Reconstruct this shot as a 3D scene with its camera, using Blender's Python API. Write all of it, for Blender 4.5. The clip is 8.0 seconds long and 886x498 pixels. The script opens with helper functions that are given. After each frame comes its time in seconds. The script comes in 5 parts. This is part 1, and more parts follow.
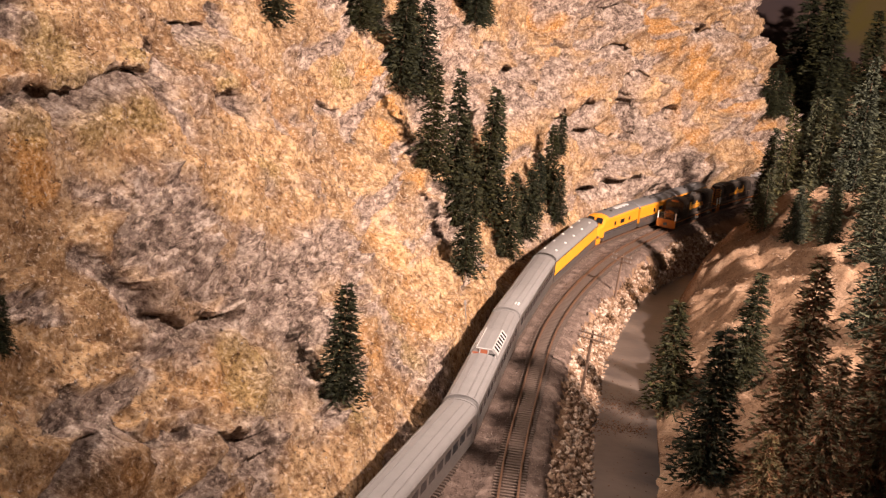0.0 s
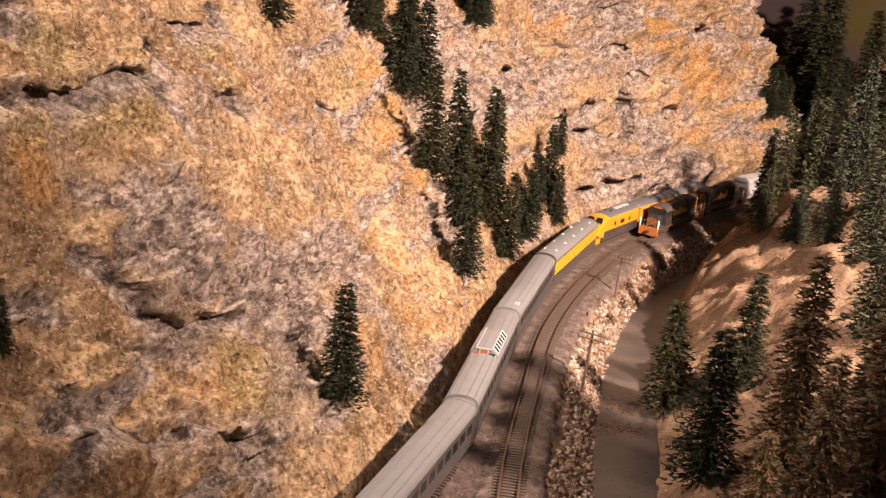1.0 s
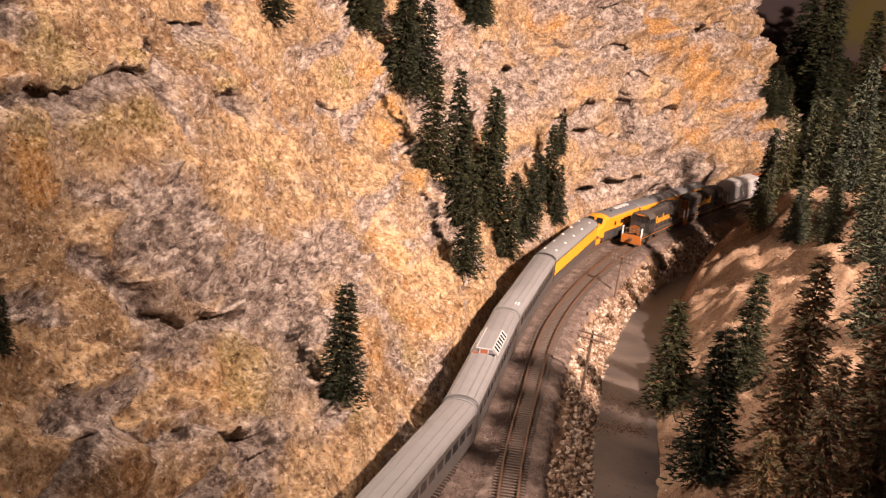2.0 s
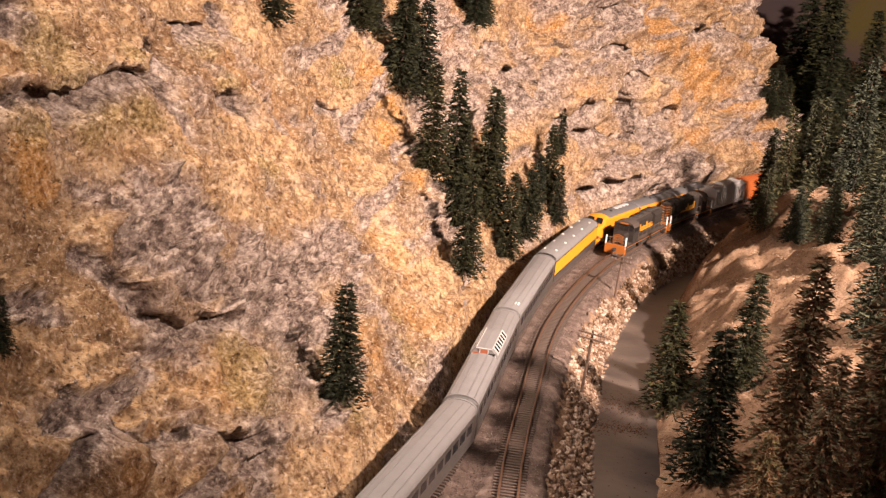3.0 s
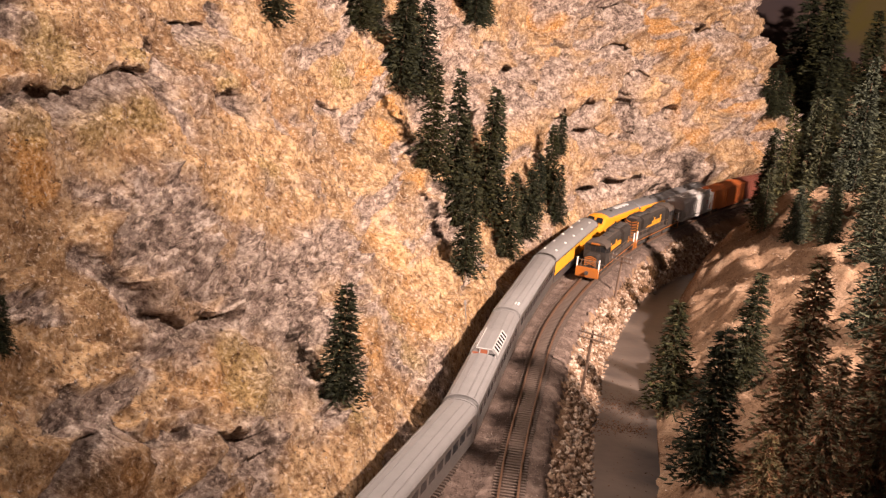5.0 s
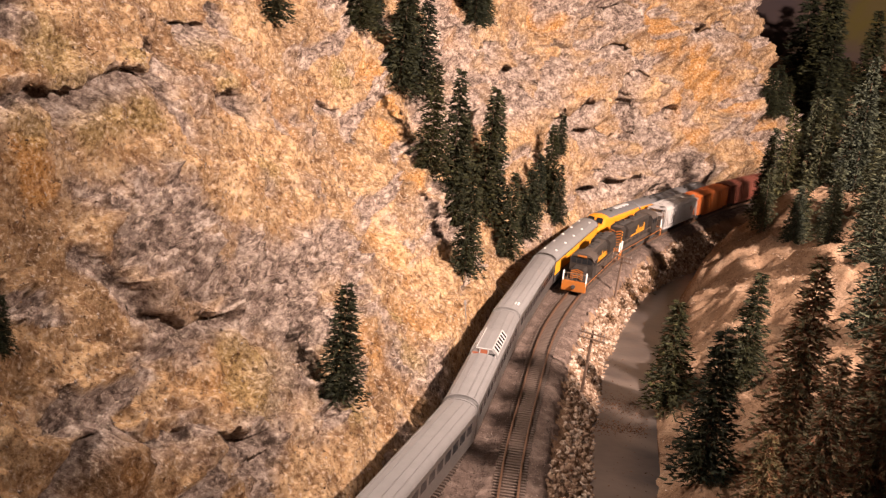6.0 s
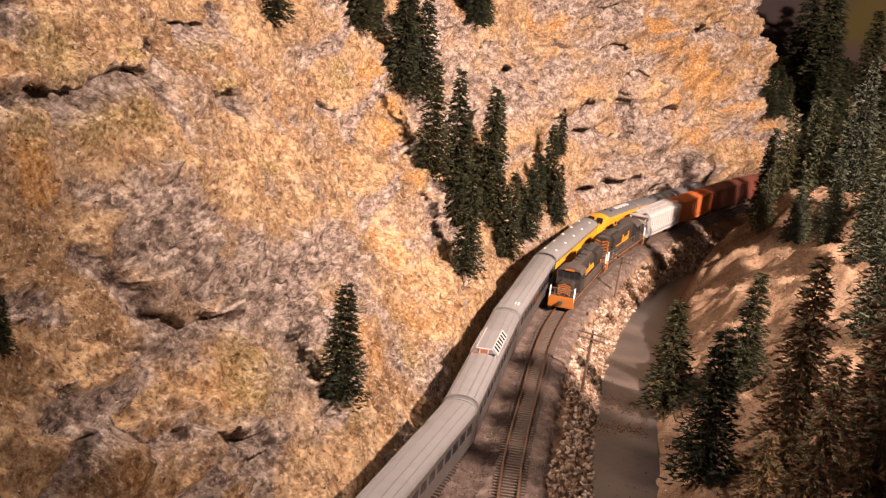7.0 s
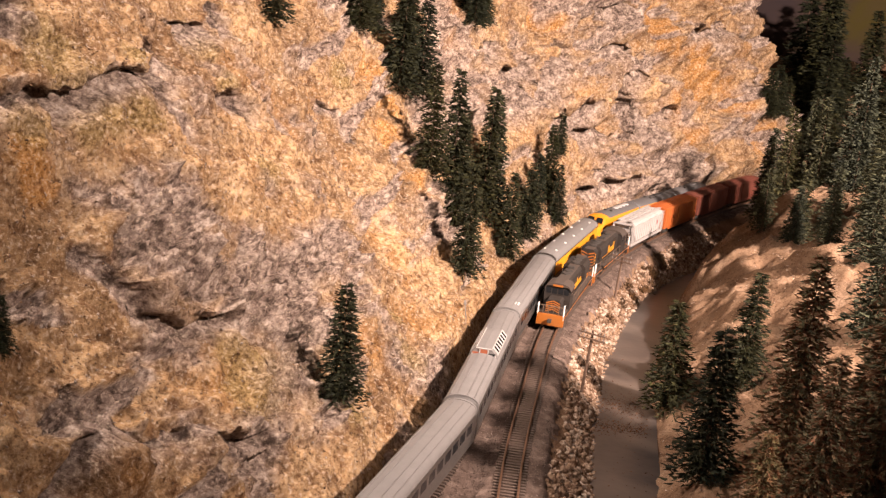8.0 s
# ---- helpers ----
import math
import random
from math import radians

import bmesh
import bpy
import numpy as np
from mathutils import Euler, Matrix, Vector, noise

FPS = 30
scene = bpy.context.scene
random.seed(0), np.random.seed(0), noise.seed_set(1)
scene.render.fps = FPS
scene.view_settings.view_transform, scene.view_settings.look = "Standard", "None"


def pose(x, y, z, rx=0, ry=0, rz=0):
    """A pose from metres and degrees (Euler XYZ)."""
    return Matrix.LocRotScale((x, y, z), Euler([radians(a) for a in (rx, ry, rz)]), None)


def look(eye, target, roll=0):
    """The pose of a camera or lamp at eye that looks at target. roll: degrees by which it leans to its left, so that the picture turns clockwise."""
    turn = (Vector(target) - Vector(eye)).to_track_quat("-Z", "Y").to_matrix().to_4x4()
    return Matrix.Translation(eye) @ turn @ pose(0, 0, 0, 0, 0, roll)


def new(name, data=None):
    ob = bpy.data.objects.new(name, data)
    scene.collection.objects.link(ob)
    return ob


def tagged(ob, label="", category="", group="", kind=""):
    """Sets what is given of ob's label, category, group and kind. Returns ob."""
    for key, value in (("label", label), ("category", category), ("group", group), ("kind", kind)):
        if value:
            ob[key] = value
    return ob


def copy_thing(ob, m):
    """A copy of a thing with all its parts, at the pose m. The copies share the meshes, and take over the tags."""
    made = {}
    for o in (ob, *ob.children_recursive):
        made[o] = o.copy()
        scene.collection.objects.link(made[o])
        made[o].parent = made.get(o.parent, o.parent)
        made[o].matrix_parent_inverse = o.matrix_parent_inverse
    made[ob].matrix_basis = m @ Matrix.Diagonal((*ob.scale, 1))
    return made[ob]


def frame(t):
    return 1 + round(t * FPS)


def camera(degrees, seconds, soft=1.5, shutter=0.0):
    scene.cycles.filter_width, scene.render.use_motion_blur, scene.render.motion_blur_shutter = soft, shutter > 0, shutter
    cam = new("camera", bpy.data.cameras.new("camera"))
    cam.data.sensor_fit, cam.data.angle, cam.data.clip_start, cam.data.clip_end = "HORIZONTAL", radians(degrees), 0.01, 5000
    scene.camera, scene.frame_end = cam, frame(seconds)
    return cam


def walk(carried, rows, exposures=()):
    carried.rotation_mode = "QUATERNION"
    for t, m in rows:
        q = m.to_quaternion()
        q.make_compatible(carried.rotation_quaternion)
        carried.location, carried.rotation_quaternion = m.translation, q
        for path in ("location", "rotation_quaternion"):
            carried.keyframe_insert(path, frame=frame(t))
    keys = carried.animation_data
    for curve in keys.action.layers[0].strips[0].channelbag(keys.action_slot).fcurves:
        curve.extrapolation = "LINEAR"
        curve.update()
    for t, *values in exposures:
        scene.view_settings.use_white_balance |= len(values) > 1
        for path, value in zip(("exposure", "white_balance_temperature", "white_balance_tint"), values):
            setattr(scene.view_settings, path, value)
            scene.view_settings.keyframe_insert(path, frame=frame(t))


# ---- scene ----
# The camera stands still on a stand in the aisle, above the near end of the canyon.
cam = camera(40.0, 8.0, soft=1.3)
cam.data.dof.use_dof, cam.data.dof.focus_distance, cam.data.dof.aperture_fstop = True, 1.4, 36.0
EYE = (0.0, 0.0, 0.470)
PITCH = radians(14.167)
AIM = (0.0, math.cos(PITCH), 0.470 - math.sin(PITCH))
walk(cam, [(0.0, look(EYE, AIM, 6.0)), (8.0, look(EYE, AIM, 6.0))])

# ---- light: a warm spot lamp over the aisle, added fills, dim room ----
world = bpy.data.worlds.new("room_air")
world.use_nodes = True
world.node_tree.nodes["Background"].inputs[0].default_value = (1.0, 0.82, 0.66, 1)
world.node_tree.nodes["Background"].inputs[1].default_value = 0.02
scene.world = world


def spot_lamp(name, eye, target, watts, cone, size, colour, blend=0.5):
    data = bpy.data.lights.new(name, "SPOT")
    data.energy, data.spot_size, data.spot_blend = watts, radians(cone), blend
    data.shadow_soft_size, data.color = size, colour
    ob = new(name, data)
    ob.matrix_world = look(eye, target)
    return ob


spot_lamp("key_lamp", (1.50, 0.12, 1.48), (0.56, 2.44, 0.18), 1050, 93, 0.05, (1.0, 0.775, 0.67), 1.0)
# unseen fill spot, added to brighten the creek's far bank and its trees
spot_lamp("bank_fill", (-0.9, 0.85, 1.5), (0.34, 0.98, 0.05), 140, 46, 0.06, (1.0, 0.79, 0.68), 0.7)
# unseen soft panel below the ceiling, added as fill to lift the shade
_fill = bpy.data.lights.new("room_fill", "AREA")
_fill.shape, _fill.size, _fill.size_y, _fill.energy, _fill.color = "RECTANGLE", 1.6, 1.2, 12.0, (1.0, 0.82, 0.78)
new("room_fill", _fill).matrix_world = look((0.5, 0.2, 1.55), (0.3, 1.2, 0.0))
scene.view_settings.exposure = 0.0


# ---- materials ----
def material(name, rough=0.7, metal=0.0, spec=0.3):
    m = bpy.data.materials.new(name)
    m.use_nodes = True
    b = m.node_tree.nodes["Principled BSDF"]
    b.inputs["Roughness"].default_value = rough
    b.inputs["Metallic"].default_value = metal
    b.inputs["Specular IOR Level"].default_value = spec
    return m, m.node_tree.nodes, m.node_tree.links, b


def ramp(nodes, links, source, stops, interpolation="LINEAR"):
    r = nodes.new("ShaderNodeValToRGB")
    r.color_ramp.interpolation = interpolation
    while len(r.color_ramp.elements) < len(stops):
        r.color_ramp.elements.new(0.5)
    for e, (p, c) in zip(r.color_ramp.elements, stops):
        e.position, e.color = p, (*c, 1)
    links.new(source, r.inputs[0])
    return r.outputs[0]


def noise_tex(nodes, links, coord, scale, detail=6, rough=0.6, distort=0.0):
    n = nodes.new("ShaderNodeTexNoise")
    n.inputs["Scale"].default_value, n.inputs["Detail"].default_value = scale, detail
    n.inputs["Roughness"].default_value, n.inputs["Distortion"].default_value = rough, distort
    links.new(coord, n.inputs["Vector"])
    return n.outputs[0]


def mix(nodes, links, a, b, factor, mode="MIX"):
    x = nodes.new("ShaderNodeMix")
    x.data_type, x.blend_type = "RGBA", mode
    for sock, val in ((x.inputs[6], a), (x.inputs[7], b), (x.inputs[0], factor)):
        if isinstance(val, (int, float)):
            sock.default_value = val
        elif isinstance(val, tuple):
            sock.default_value = (*val, 1)
        else:
            links.new(val, sock)
    return x.outputs[2]


def bump(nodes, links, b, height, distance, strength=0.6):
    n = nodes.new("ShaderNodeBump")
    n.inputs["Distance"].default_value, n.inputs["Strength"].default_value = distance, strength
    links.new(height, n.inputs["Height"])
    links.new(n.outputs[0], b.inputs["Normal"])


def painted(name, colour, rough=0.5, metal=0.0, dirt=0.35, scale=60):
    """Paint or plastic with a film of dust and small stains."""
    m, n, l, b = material(name, rough, metal)
    co = n.new("ShaderNodeTexCoord").outputs["Object"]
    f = noise_tex(n, l, co, scale, 8, 0.7)
    g = noise_tex(n, l, co, scale * 9, 3, 0.6)
    k = ramp(n, l, f, [(0.35, (0, 0, 0)), (0.75, (dirt,) * 3)])
    dark = tuple(c * 0.55 + 0.035 for c in colour)
    c = mix(n, l, colour, dark, k)
    c = mix(n, l, c, tuple(min(1, q * 1.25 + 0.02) for q in colour), ramp(n, l, g, [(0.55, (0, 0, 0)), (0.8, (0.4,) * 3)]))
    l.new(c, b.inputs["Base Color"])
    bump(n, l, b, g, 0.0003, 0.3)
    return m


def ground_material(name, dark, mid, light, scale, fine, relief=0.0022):
    m, n, l, b = material(name, 0.95, 0, 0.1)
    co = n.new("ShaderNodeTexCoord").outputs["Object"]
    f = noise_tex(n, l, co, scale, 10, 0.65, 0.3)
    g = noise_tex(n, l, co, fine, 5, 0.7)
    a = ramp(n, l, f, [(0.3, dark), (0.5, mid), (0.72, light)])
    c = mix(n, l, a, mix(n, l, a, (0.35, 0.3, 0.28), 1.0, "MULTIPLY"), ramp(n, l, g, [(0.3, (1, 1, 1)), (0.5, (0, 0, 0))]))
    c = mix(n, l, c, light, ramp(n, l, g, [(0.58, (0, 0, 0)), (0.75, (0.7,) * 3)]))
    l.new(c, b.inputs["Base Color"])
    bump(n, l, b, g, relief, 0.8)
    return m


def hill_material(name):
    """Ground foam over plaster rock: golden soil, olive grass patches, rusty soil, grey and lilac rock."""
    m, n, l, b = material(name, 0.95, 0, 0.12)
    co = n.new("ShaderNodeTexCoord").outputs["Object"]
    def attr(key):
        a = n.new("ShaderNodeAttribute")
        a.attribute_name = key
        return a.outputs["Fac"]
    mid = noise_tex(n, l, co, 24, 8, 0.7, 0.15)
    fine = noise_tex(n, l, co, 240, 5, 0.72)
    grit = noise_tex(n, l, co, 650, 3, 0.7)
    soil = ramp(n, l, mid, [(0.25, (0.175, 0.104, 0.056)), (0.42, (0.345, 0.22, 0.117)), (0.6, (0.50, 0.348, 0.20)), (0.8, (0.62, 0.49, 0.35))])
    grass = ramp(n, l, fine, [(0.38, (0.17, 0.115, 0.045)), (0.62, (0.42, 0.30, 0.125))])
    rock = ramp(n, l, noise_tex(n, l, co, 75, 8, 0.72, 0.0), [(0.38, (0.07, 0.052, 0.045)), (0.47, (0.22, 0.165, 0.14)), (0.55, (0.38, 0.295, 0.245)), (0.66, (0.66, 0.56, 0.48))])
    ochre = ramp(n, l, fine, [(0.3, (0.30, 0.125, 0.03)), (0.65, (0.58, 0.31, 0.10))])
    scatter = noise_tex(n, l, co, 9, 6, 0.6, 0.2)
    tone = ramp(n, l, noise_tex(n, l, co, 7, 9, 0.68, 0.5), [(0.32, (0.50, 0.44, 0.43)), (0.5, (0.92, 0.90, 0.88)), (0.65, (1.22, 1.20, 1.16))])
    clump = ramp(n, l, noise_tex(n, l, co, 95, 4, 0.6, 0.3), [(0.36, (0.55, 0.47, 0.43)), (0.5, (0.95, 0.95, 0.95)), (0.64, (1.28, 1.26, 1.22))])
    soil = mix(n, l, mix(n, l, soil, tone, 1.0, "MULTIPLY"), clump, 1.0, "MULTIPLY")
    c = mix(n, l, soil, ochre, ramp(n, l, scatter, [(0.56, (0, 0, 0)), (0.72, (0.55,) * 3)]))
    c = mix(n, l, c, ochre, ramp(n, l, attr("ochre"), [(0.1, (0, 0, 0)), (0.9, (0.75,) * 3)]))
    c = mix(n, l, c, grass, ramp(n, l, attr("grass"), [(0.1, (0, 0, 0)), (1.0, (0.7,) * 3)]))
    # dark brown painted over the soil in place of a cast shadow
    c = mix(n, l, c, ramp(n, l, mid, [(0.3, (0.06, 0.035, 0.02)), (0.55, (0.16, 0.088, 0.042)), (0.75, (0.28, 0.165, 0.08))]), ramp(n, l, attr("hill_shade"), [(0.1, (0, 0, 0)), (1.0, (0.72,) * 3)]))
    c = mix(n, l, c, rock, ramp(n, l, attr("rock"), [(0.08, (0, 0, 0)), (0.7, (0.93,) * 3)]))
    c = mix(n, l, c, mix(n, l, c, (0.34, 0.27, 0.25), 1.0, "MULTIPLY"), ramp(n, l, fine, [(0.37, (0.8,) * 3), (0.48, (0, 0, 0))]))
    c = mix(n, l, c, (0.68, 0.55, 0.42), ramp(n, l, fine, [(0.54, (0, 0, 0)), (0.66, (0.75,) * 3)]))
    l.new(c, b.inputs["Base Color"])
    bump(n, l, b, mix(n, l, fine, grit, 0.3), 0.0065, 0.9)
    return m


def crumb_material(name, stops, rough=0.9):
    """Each crumb, stone or clump takes its own shade."""
    m, n, l, b = material(name, rough, 0, 0.15)
    g = n.new("ShaderNodeNewGeometry").outputs["Random Per Island"]
    o = n.new("ShaderNodeObjectInfo").outputs["Random"]
    a = n.new("ShaderNodeMath")
    a.operation = "ADD"
    l.new(g, a.inputs[0])
    l.new(o, a.inputs[1])
    f = n.new("ShaderNodeMath")
    f.operation = "FRACT"
    l.new(a.outputs[0], f.inputs[0])
    co = n.new("ShaderNodeTexCoord").outputs["Object"]
    c = ramp(n, l, f.outputs[0], stops)
    k = noise_tex(n, l, co, 400, 4, 0.7)
    l.new(mix(n, l, c, mix(n, l, c, (0.5, 0.45, 0.42), 1.0, "MULTIPLY"), ramp(n, l, k, [(0.4, (1, 1, 1)), (0.6, (0, 0, 0))])), b.inputs["Base Color"])
    bump(n, l, b, k, 0.001, 0.5)
    return m


MAT_LITTER = crumb_material("dry_litter", [(0.0, (0.15, 0.10, 0.075)), (0.22, (0.26, 0.165, 0.10)), (0.45, (0.42, 0.27, 0.16)), (0.7, (0.56, 0.40, 0.27)), (0.85, (0.40, 0.34, 0.31)), (1.0, (0.74, 0.64, 0.55))])
MAT_STONE = crumb_material("riprap_stone", [(0.0, (0.14, 0.085, 0.055)), (0.35, (0.29, 0.195, 0.13)), (0.7, (0.42, 0.31, 0.225)), (1.0, (0.54, 0.45, 0.37))])
MAT_HILL = hill_material("dry_hillside")
MAT_GROUND = ground_material("canyon_soil", (0.11, 0.066, 0.042), (0.24, 0.15, 0.092), (0.38, 0.265, 0.18), 18, 300)
MAT_BALLAST = ground_material("ballast", (0.075, 0.052, 0.042), (0.15, 0.108, 0.088), (0.27, 0.205, 0.172), 60, 900, 0.0008)
MAT_WATER, _n, _l, _b = material("still_water", 0.28, 0, 0.5)
_co = _n.new("ShaderNodeTexCoord").outputs["Object"]
_l.new(ramp(_n, _l, noise_tex(_n, _l, _co, 14, 4, 0.5, 0.5), [(0.35, (0.045, 0.038, 0.036)), (0.7, (0.12, 0.095, 0.08))]), _b.inputs["Base Color"])
bump(_n, _l, _b, noise_tex(_n, _l, _co, 90, 3, 0.5), 0.0008, 0.25)
MAT_TIE = painted("weathered_tie", (0.115, 0.08, 0.062), 0.9, 0, 0.6, 120)
MAT_RAIL = painted("rusty_rail", (0.16, 0.085, 0.05), 0.55, 0.4, 0.5, 200)


# ---- building helpers ----
def part(name, bm, mat, parent=None, label=""):
    """Links a bmesh as one mesh object, under a thing or part if one is given."""
    me = bpy.data.meshes.new(name)
    bm.to_mesh(me)
    bm.free()
    me.materials.append(mat)
    ob = new(name, me)
    if parent is not None:
        ob.parent = parent
    if label:
        ob["label"] = label
    return ob


def sheet(name, pts, nu, nv, mat, smooth=True):
    """A grid of nu x nv points as one mesh."""
    i = np.arange(nu * nv).reshape(nu, nv)
    quads = np.stack([i[:-1, :-1], i[1:, :-1], i[1:, 1:], i[:-1, 1:]], -1).reshape(-1, 4)
    return faces_mesh(name, pts, quads, mat, smooth)


def faces_mesh(name, pts, faces, mat, smooth=False):
    pts = np.asarray(pts, dtype=np.float32)
    faces = np.asarray(faces, dtype=np.int32)
    k = faces.shape[1]
    me = bpy.data.meshes.new(name)
    me.vertices.add(len(pts))
    me.vertices.foreach_set("co", pts.ravel())
    me.loops.add(faces.size)
    me.loops.foreach_set("vertex_index", faces.ravel())
    me.polygons.add(len(faces))
    me.polygons.foreach_set("loop_start", np.arange(0, faces.size, k, dtype=np.int32))
    if smooth:
        me.polygons.foreach_set("use_smooth", np.ones(len(faces), dtype=bool))
    me.update(calc_edges=True)
    me.materials.append(mat)
    return new(name, me)


LATTICE = np.random.RandomState(7).rand(64, 64, 64).astype(np.float32)


def value_noise(p):
    i = np.floor(p).astype(int)
    f = p - i
    f = f * f * (3 - 2 * f)
    out = 0
    for dx in (0, 1):
        for dy in (0, 1):
            for dz in (0, 1):
                w = (f[:, 0] if dx else 1 - f[:, 0]) * (f[:, 1] if dy else 1 - f[:, 1]) * (f[:, 2] if dz else 1 - f[:, 2])
                out = out + w * LATTICE[(i[:, 0] + dx) & 63, (i[:, 1] + dy) & 63, (i[:, 2] + dz) & 63]
    return out * 2 - 1


def fbm(p, scale, octaves=5, gain=0.5, ridged=False):
    p = np.asarray(p) * scale + 11.3
    total, amp = 0, 1.0
    for _ in range(octaves):
        v = value_noise(p)
        total = total + amp * ((1 - 2 * np.abs(v)) if ridged else v)
        p, amp = p * 2.03 + 5.1, amp * gain
    return total


def smooth_path(ctrl, step=0.004):
    """Catmull-Rom through the control points, resampled evenly along its length."""
    c = np.array(ctrl, float)
    c = np.vstack([2 * c[0] - c[1], c, 2 * c[-1] - c[-2]])
    out = []
    for k in range(1, len(c) - 2):
        t = np.linspace(0, 1, 40, endpoint=False)[:, None]
        a, b, d, e = c[k - 1], c[k], c[k + 1], c[k + 2]
        out.append(0.5 * (2 * b + (d - a) * t + (2 * a - 5 * b + 4 * d - e) * t**2 + (3 * b - a - 3 * d + e) * t**3))
    p = np.vstack(out + [c[-2:-1]])
    for _ in range(3):
        s = np.r_[0, np.cumsum(np.linalg.norm(np.diff(p, axis=0), axis=1))]
        q = np.arange(0, s[-1], step)
        p = np.stack([np.interp(q, s, p[:, 0]), np.interp(q, s, p[:, 1])], 1)
        k = np.ones(25) / 25
        pad = np.vstack([2 * p[0] - p[12:0:-1], p, 2 * p[-1] - p[-2:-14:-1]])
        p = np.stack([np.convolve(pad[:, 0], k, "valid"), np.convolve(pad[:, 1], k, "valid")], 1)
    return p


class Line:
    """A path in plan, measured along its length."""

    def __init__(self, ctrl, step=0.004):
        self.p = smooth_path(ctrl, step)
        self.s = np.r_[0, np.cumsum(np.linalg.norm(np.diff(self.p, axis=0), axis=1))]
        d = np.gradient(self.p, axis=0)
        self.d = d / np.linalg.norm(d, axis=1)[:, None]

    def at(self, s):
        return np.array([np.interp(s, self.s, self.p[:, 0]), np.interp(s, self.s, self.p[:, 1])])

    def way(self, s):
        v = np.array([np.interp(s, self.s, self.d[:, 0]), np.interp(s, self.s, self.d[:, 1])])
        return v / np.linalg.norm(v)

    def near(self, x, y):
        return self.s[np.argmin((self.p[:, 0] - x) ** 2 + (self.p[:, 1] - y) ** 2)]

    def distance(self, xy):
        """Distance from the path, positive on its right, and the length along it."""
        dist, along = np.empty(len(xy)), np.empty(len(xy))
        pts = self.p[::2]
        for a in range(0, len(xy), 20000):
            q = xy[a:a + 20000]
            d2 = (q[:, None, 0] - pts[None, :, 0]) ** 2 + (q[:, None, 1] - pts[None, :, 1]) ** 2
            k = np.argmin(d2, 1)
            v = q - pts[k]
            side = v[:, 0] * self.d[::2][k, 1] - v[:, 1] * self.d[::2][k, 0]
            dist[a:a + 20000] = np.sqrt(d2[np.arange(len(q)), k]) * np.sign(side)
            along[a:a + 20000] = self.s[::2][k]
        return dist, along


FREIGHT = Line([(0.03, -0.3), (0.04, 0.2), (0.055, 0.6), (0.082, 1.02), (0.109, 1.242), (0.138, 1.446), (0.166, 1.575), (0.211, 1.732), (0.283, 1.932), (0.367, 2.107),
                (0.460, 2.272), (0.543, 2.412), (0.63, 2.54), (0.73, 2.66), (0.86, 2.76), (1.02, 2.83), (1.25, 2.86), (1.6, 2.87)])
VARNISH = Line([(-0.45, -0.3), (-0.27, 0.2), (-0.12, 0.6), (-0.031, 0.864), (0.031, 1.091), (0.083, 1.394), (0.146, 1.685), (0.234, 1.961), (0.322, 2.124), (0.409, 2.266),
                (0.492, 2.405), (0.58, 2.545), (0.685, 2.68), (0.825, 2.80), (1.0, 2.88), (1.25, 2.91), (1.6, 2.92)])
CREEK = Line([(0.13, -0.3), (0.15, 0.3), (0.182, 0.8), (0.206, 1.14), (0.239, 1.41), (0.28, 1.6), (0.345, 1.84), (0.43, 2.0), (0.54, 2.13), (0.68, 2.25), (0.85, 2.36), (1.1, 2.44), (1.6, 2.48)])
FOOT = Line([tuple(VARNISH.at(q) + (0.046 if q < 1.3 else 0.036) * np.array([-VARNISH.way(q)[1], VARNISH.way(q)[0]])) for q in np.arange(0.05, 3.0, 0.16)]
            + [(0.69, 2.80), (0.765, 2.91), (0.80, 3.07), (0.795, 3.3), (0.775, 3.5)])

# Crevices run between two ends: half width, depth into the hill.
# Along the upper ledge.
LEDGE = [
    ((-0.35, 0.925, 0.319), (-0.336, 0.958, 0.321), 0.0042, 0.016),
    ((-0.336, 0.958, 0.321), (-0.319, 0.99, 0.316), 0.0048, 0.017),
    ((-0.319, 0.99, 0.316), (-0.304, 1.011, 0.317), 0.0039, 0.014),
    ((-0.304, 1.015, 0.32), (-0.294, 1.05, 0.321), 0.0040, 0.014),
    ((-0.294, 1.05, 0.321), (-0.281, 1.095, 0.322), 0.0036, 0.014),
    ((-0.285, 1.156, 0.341), (-0.268, 1.093, 0.319), 0.0060, 0.023),
    ((-0.255, 1.19, 0.31), (-0.241, 1.192, 0.303), 0.0046, 0.017),
    ((-0.237, 1.201, 0.304), (-0.221, 1.253, 0.286), 0.0053, 0.020),
    ((-0.258, 1.095, 0.301), (-0.244, 1.094, 0.29), 0.0042, 0.014),
    ((-0.285, 1.252, 0.356), (-0.268, 1.283, 0.359), 0.0060, 0.022),
    ((-0.272, 1.318, 0.373), (-0.261, 1.315, 0.356), 0.0050, 0.019),
]
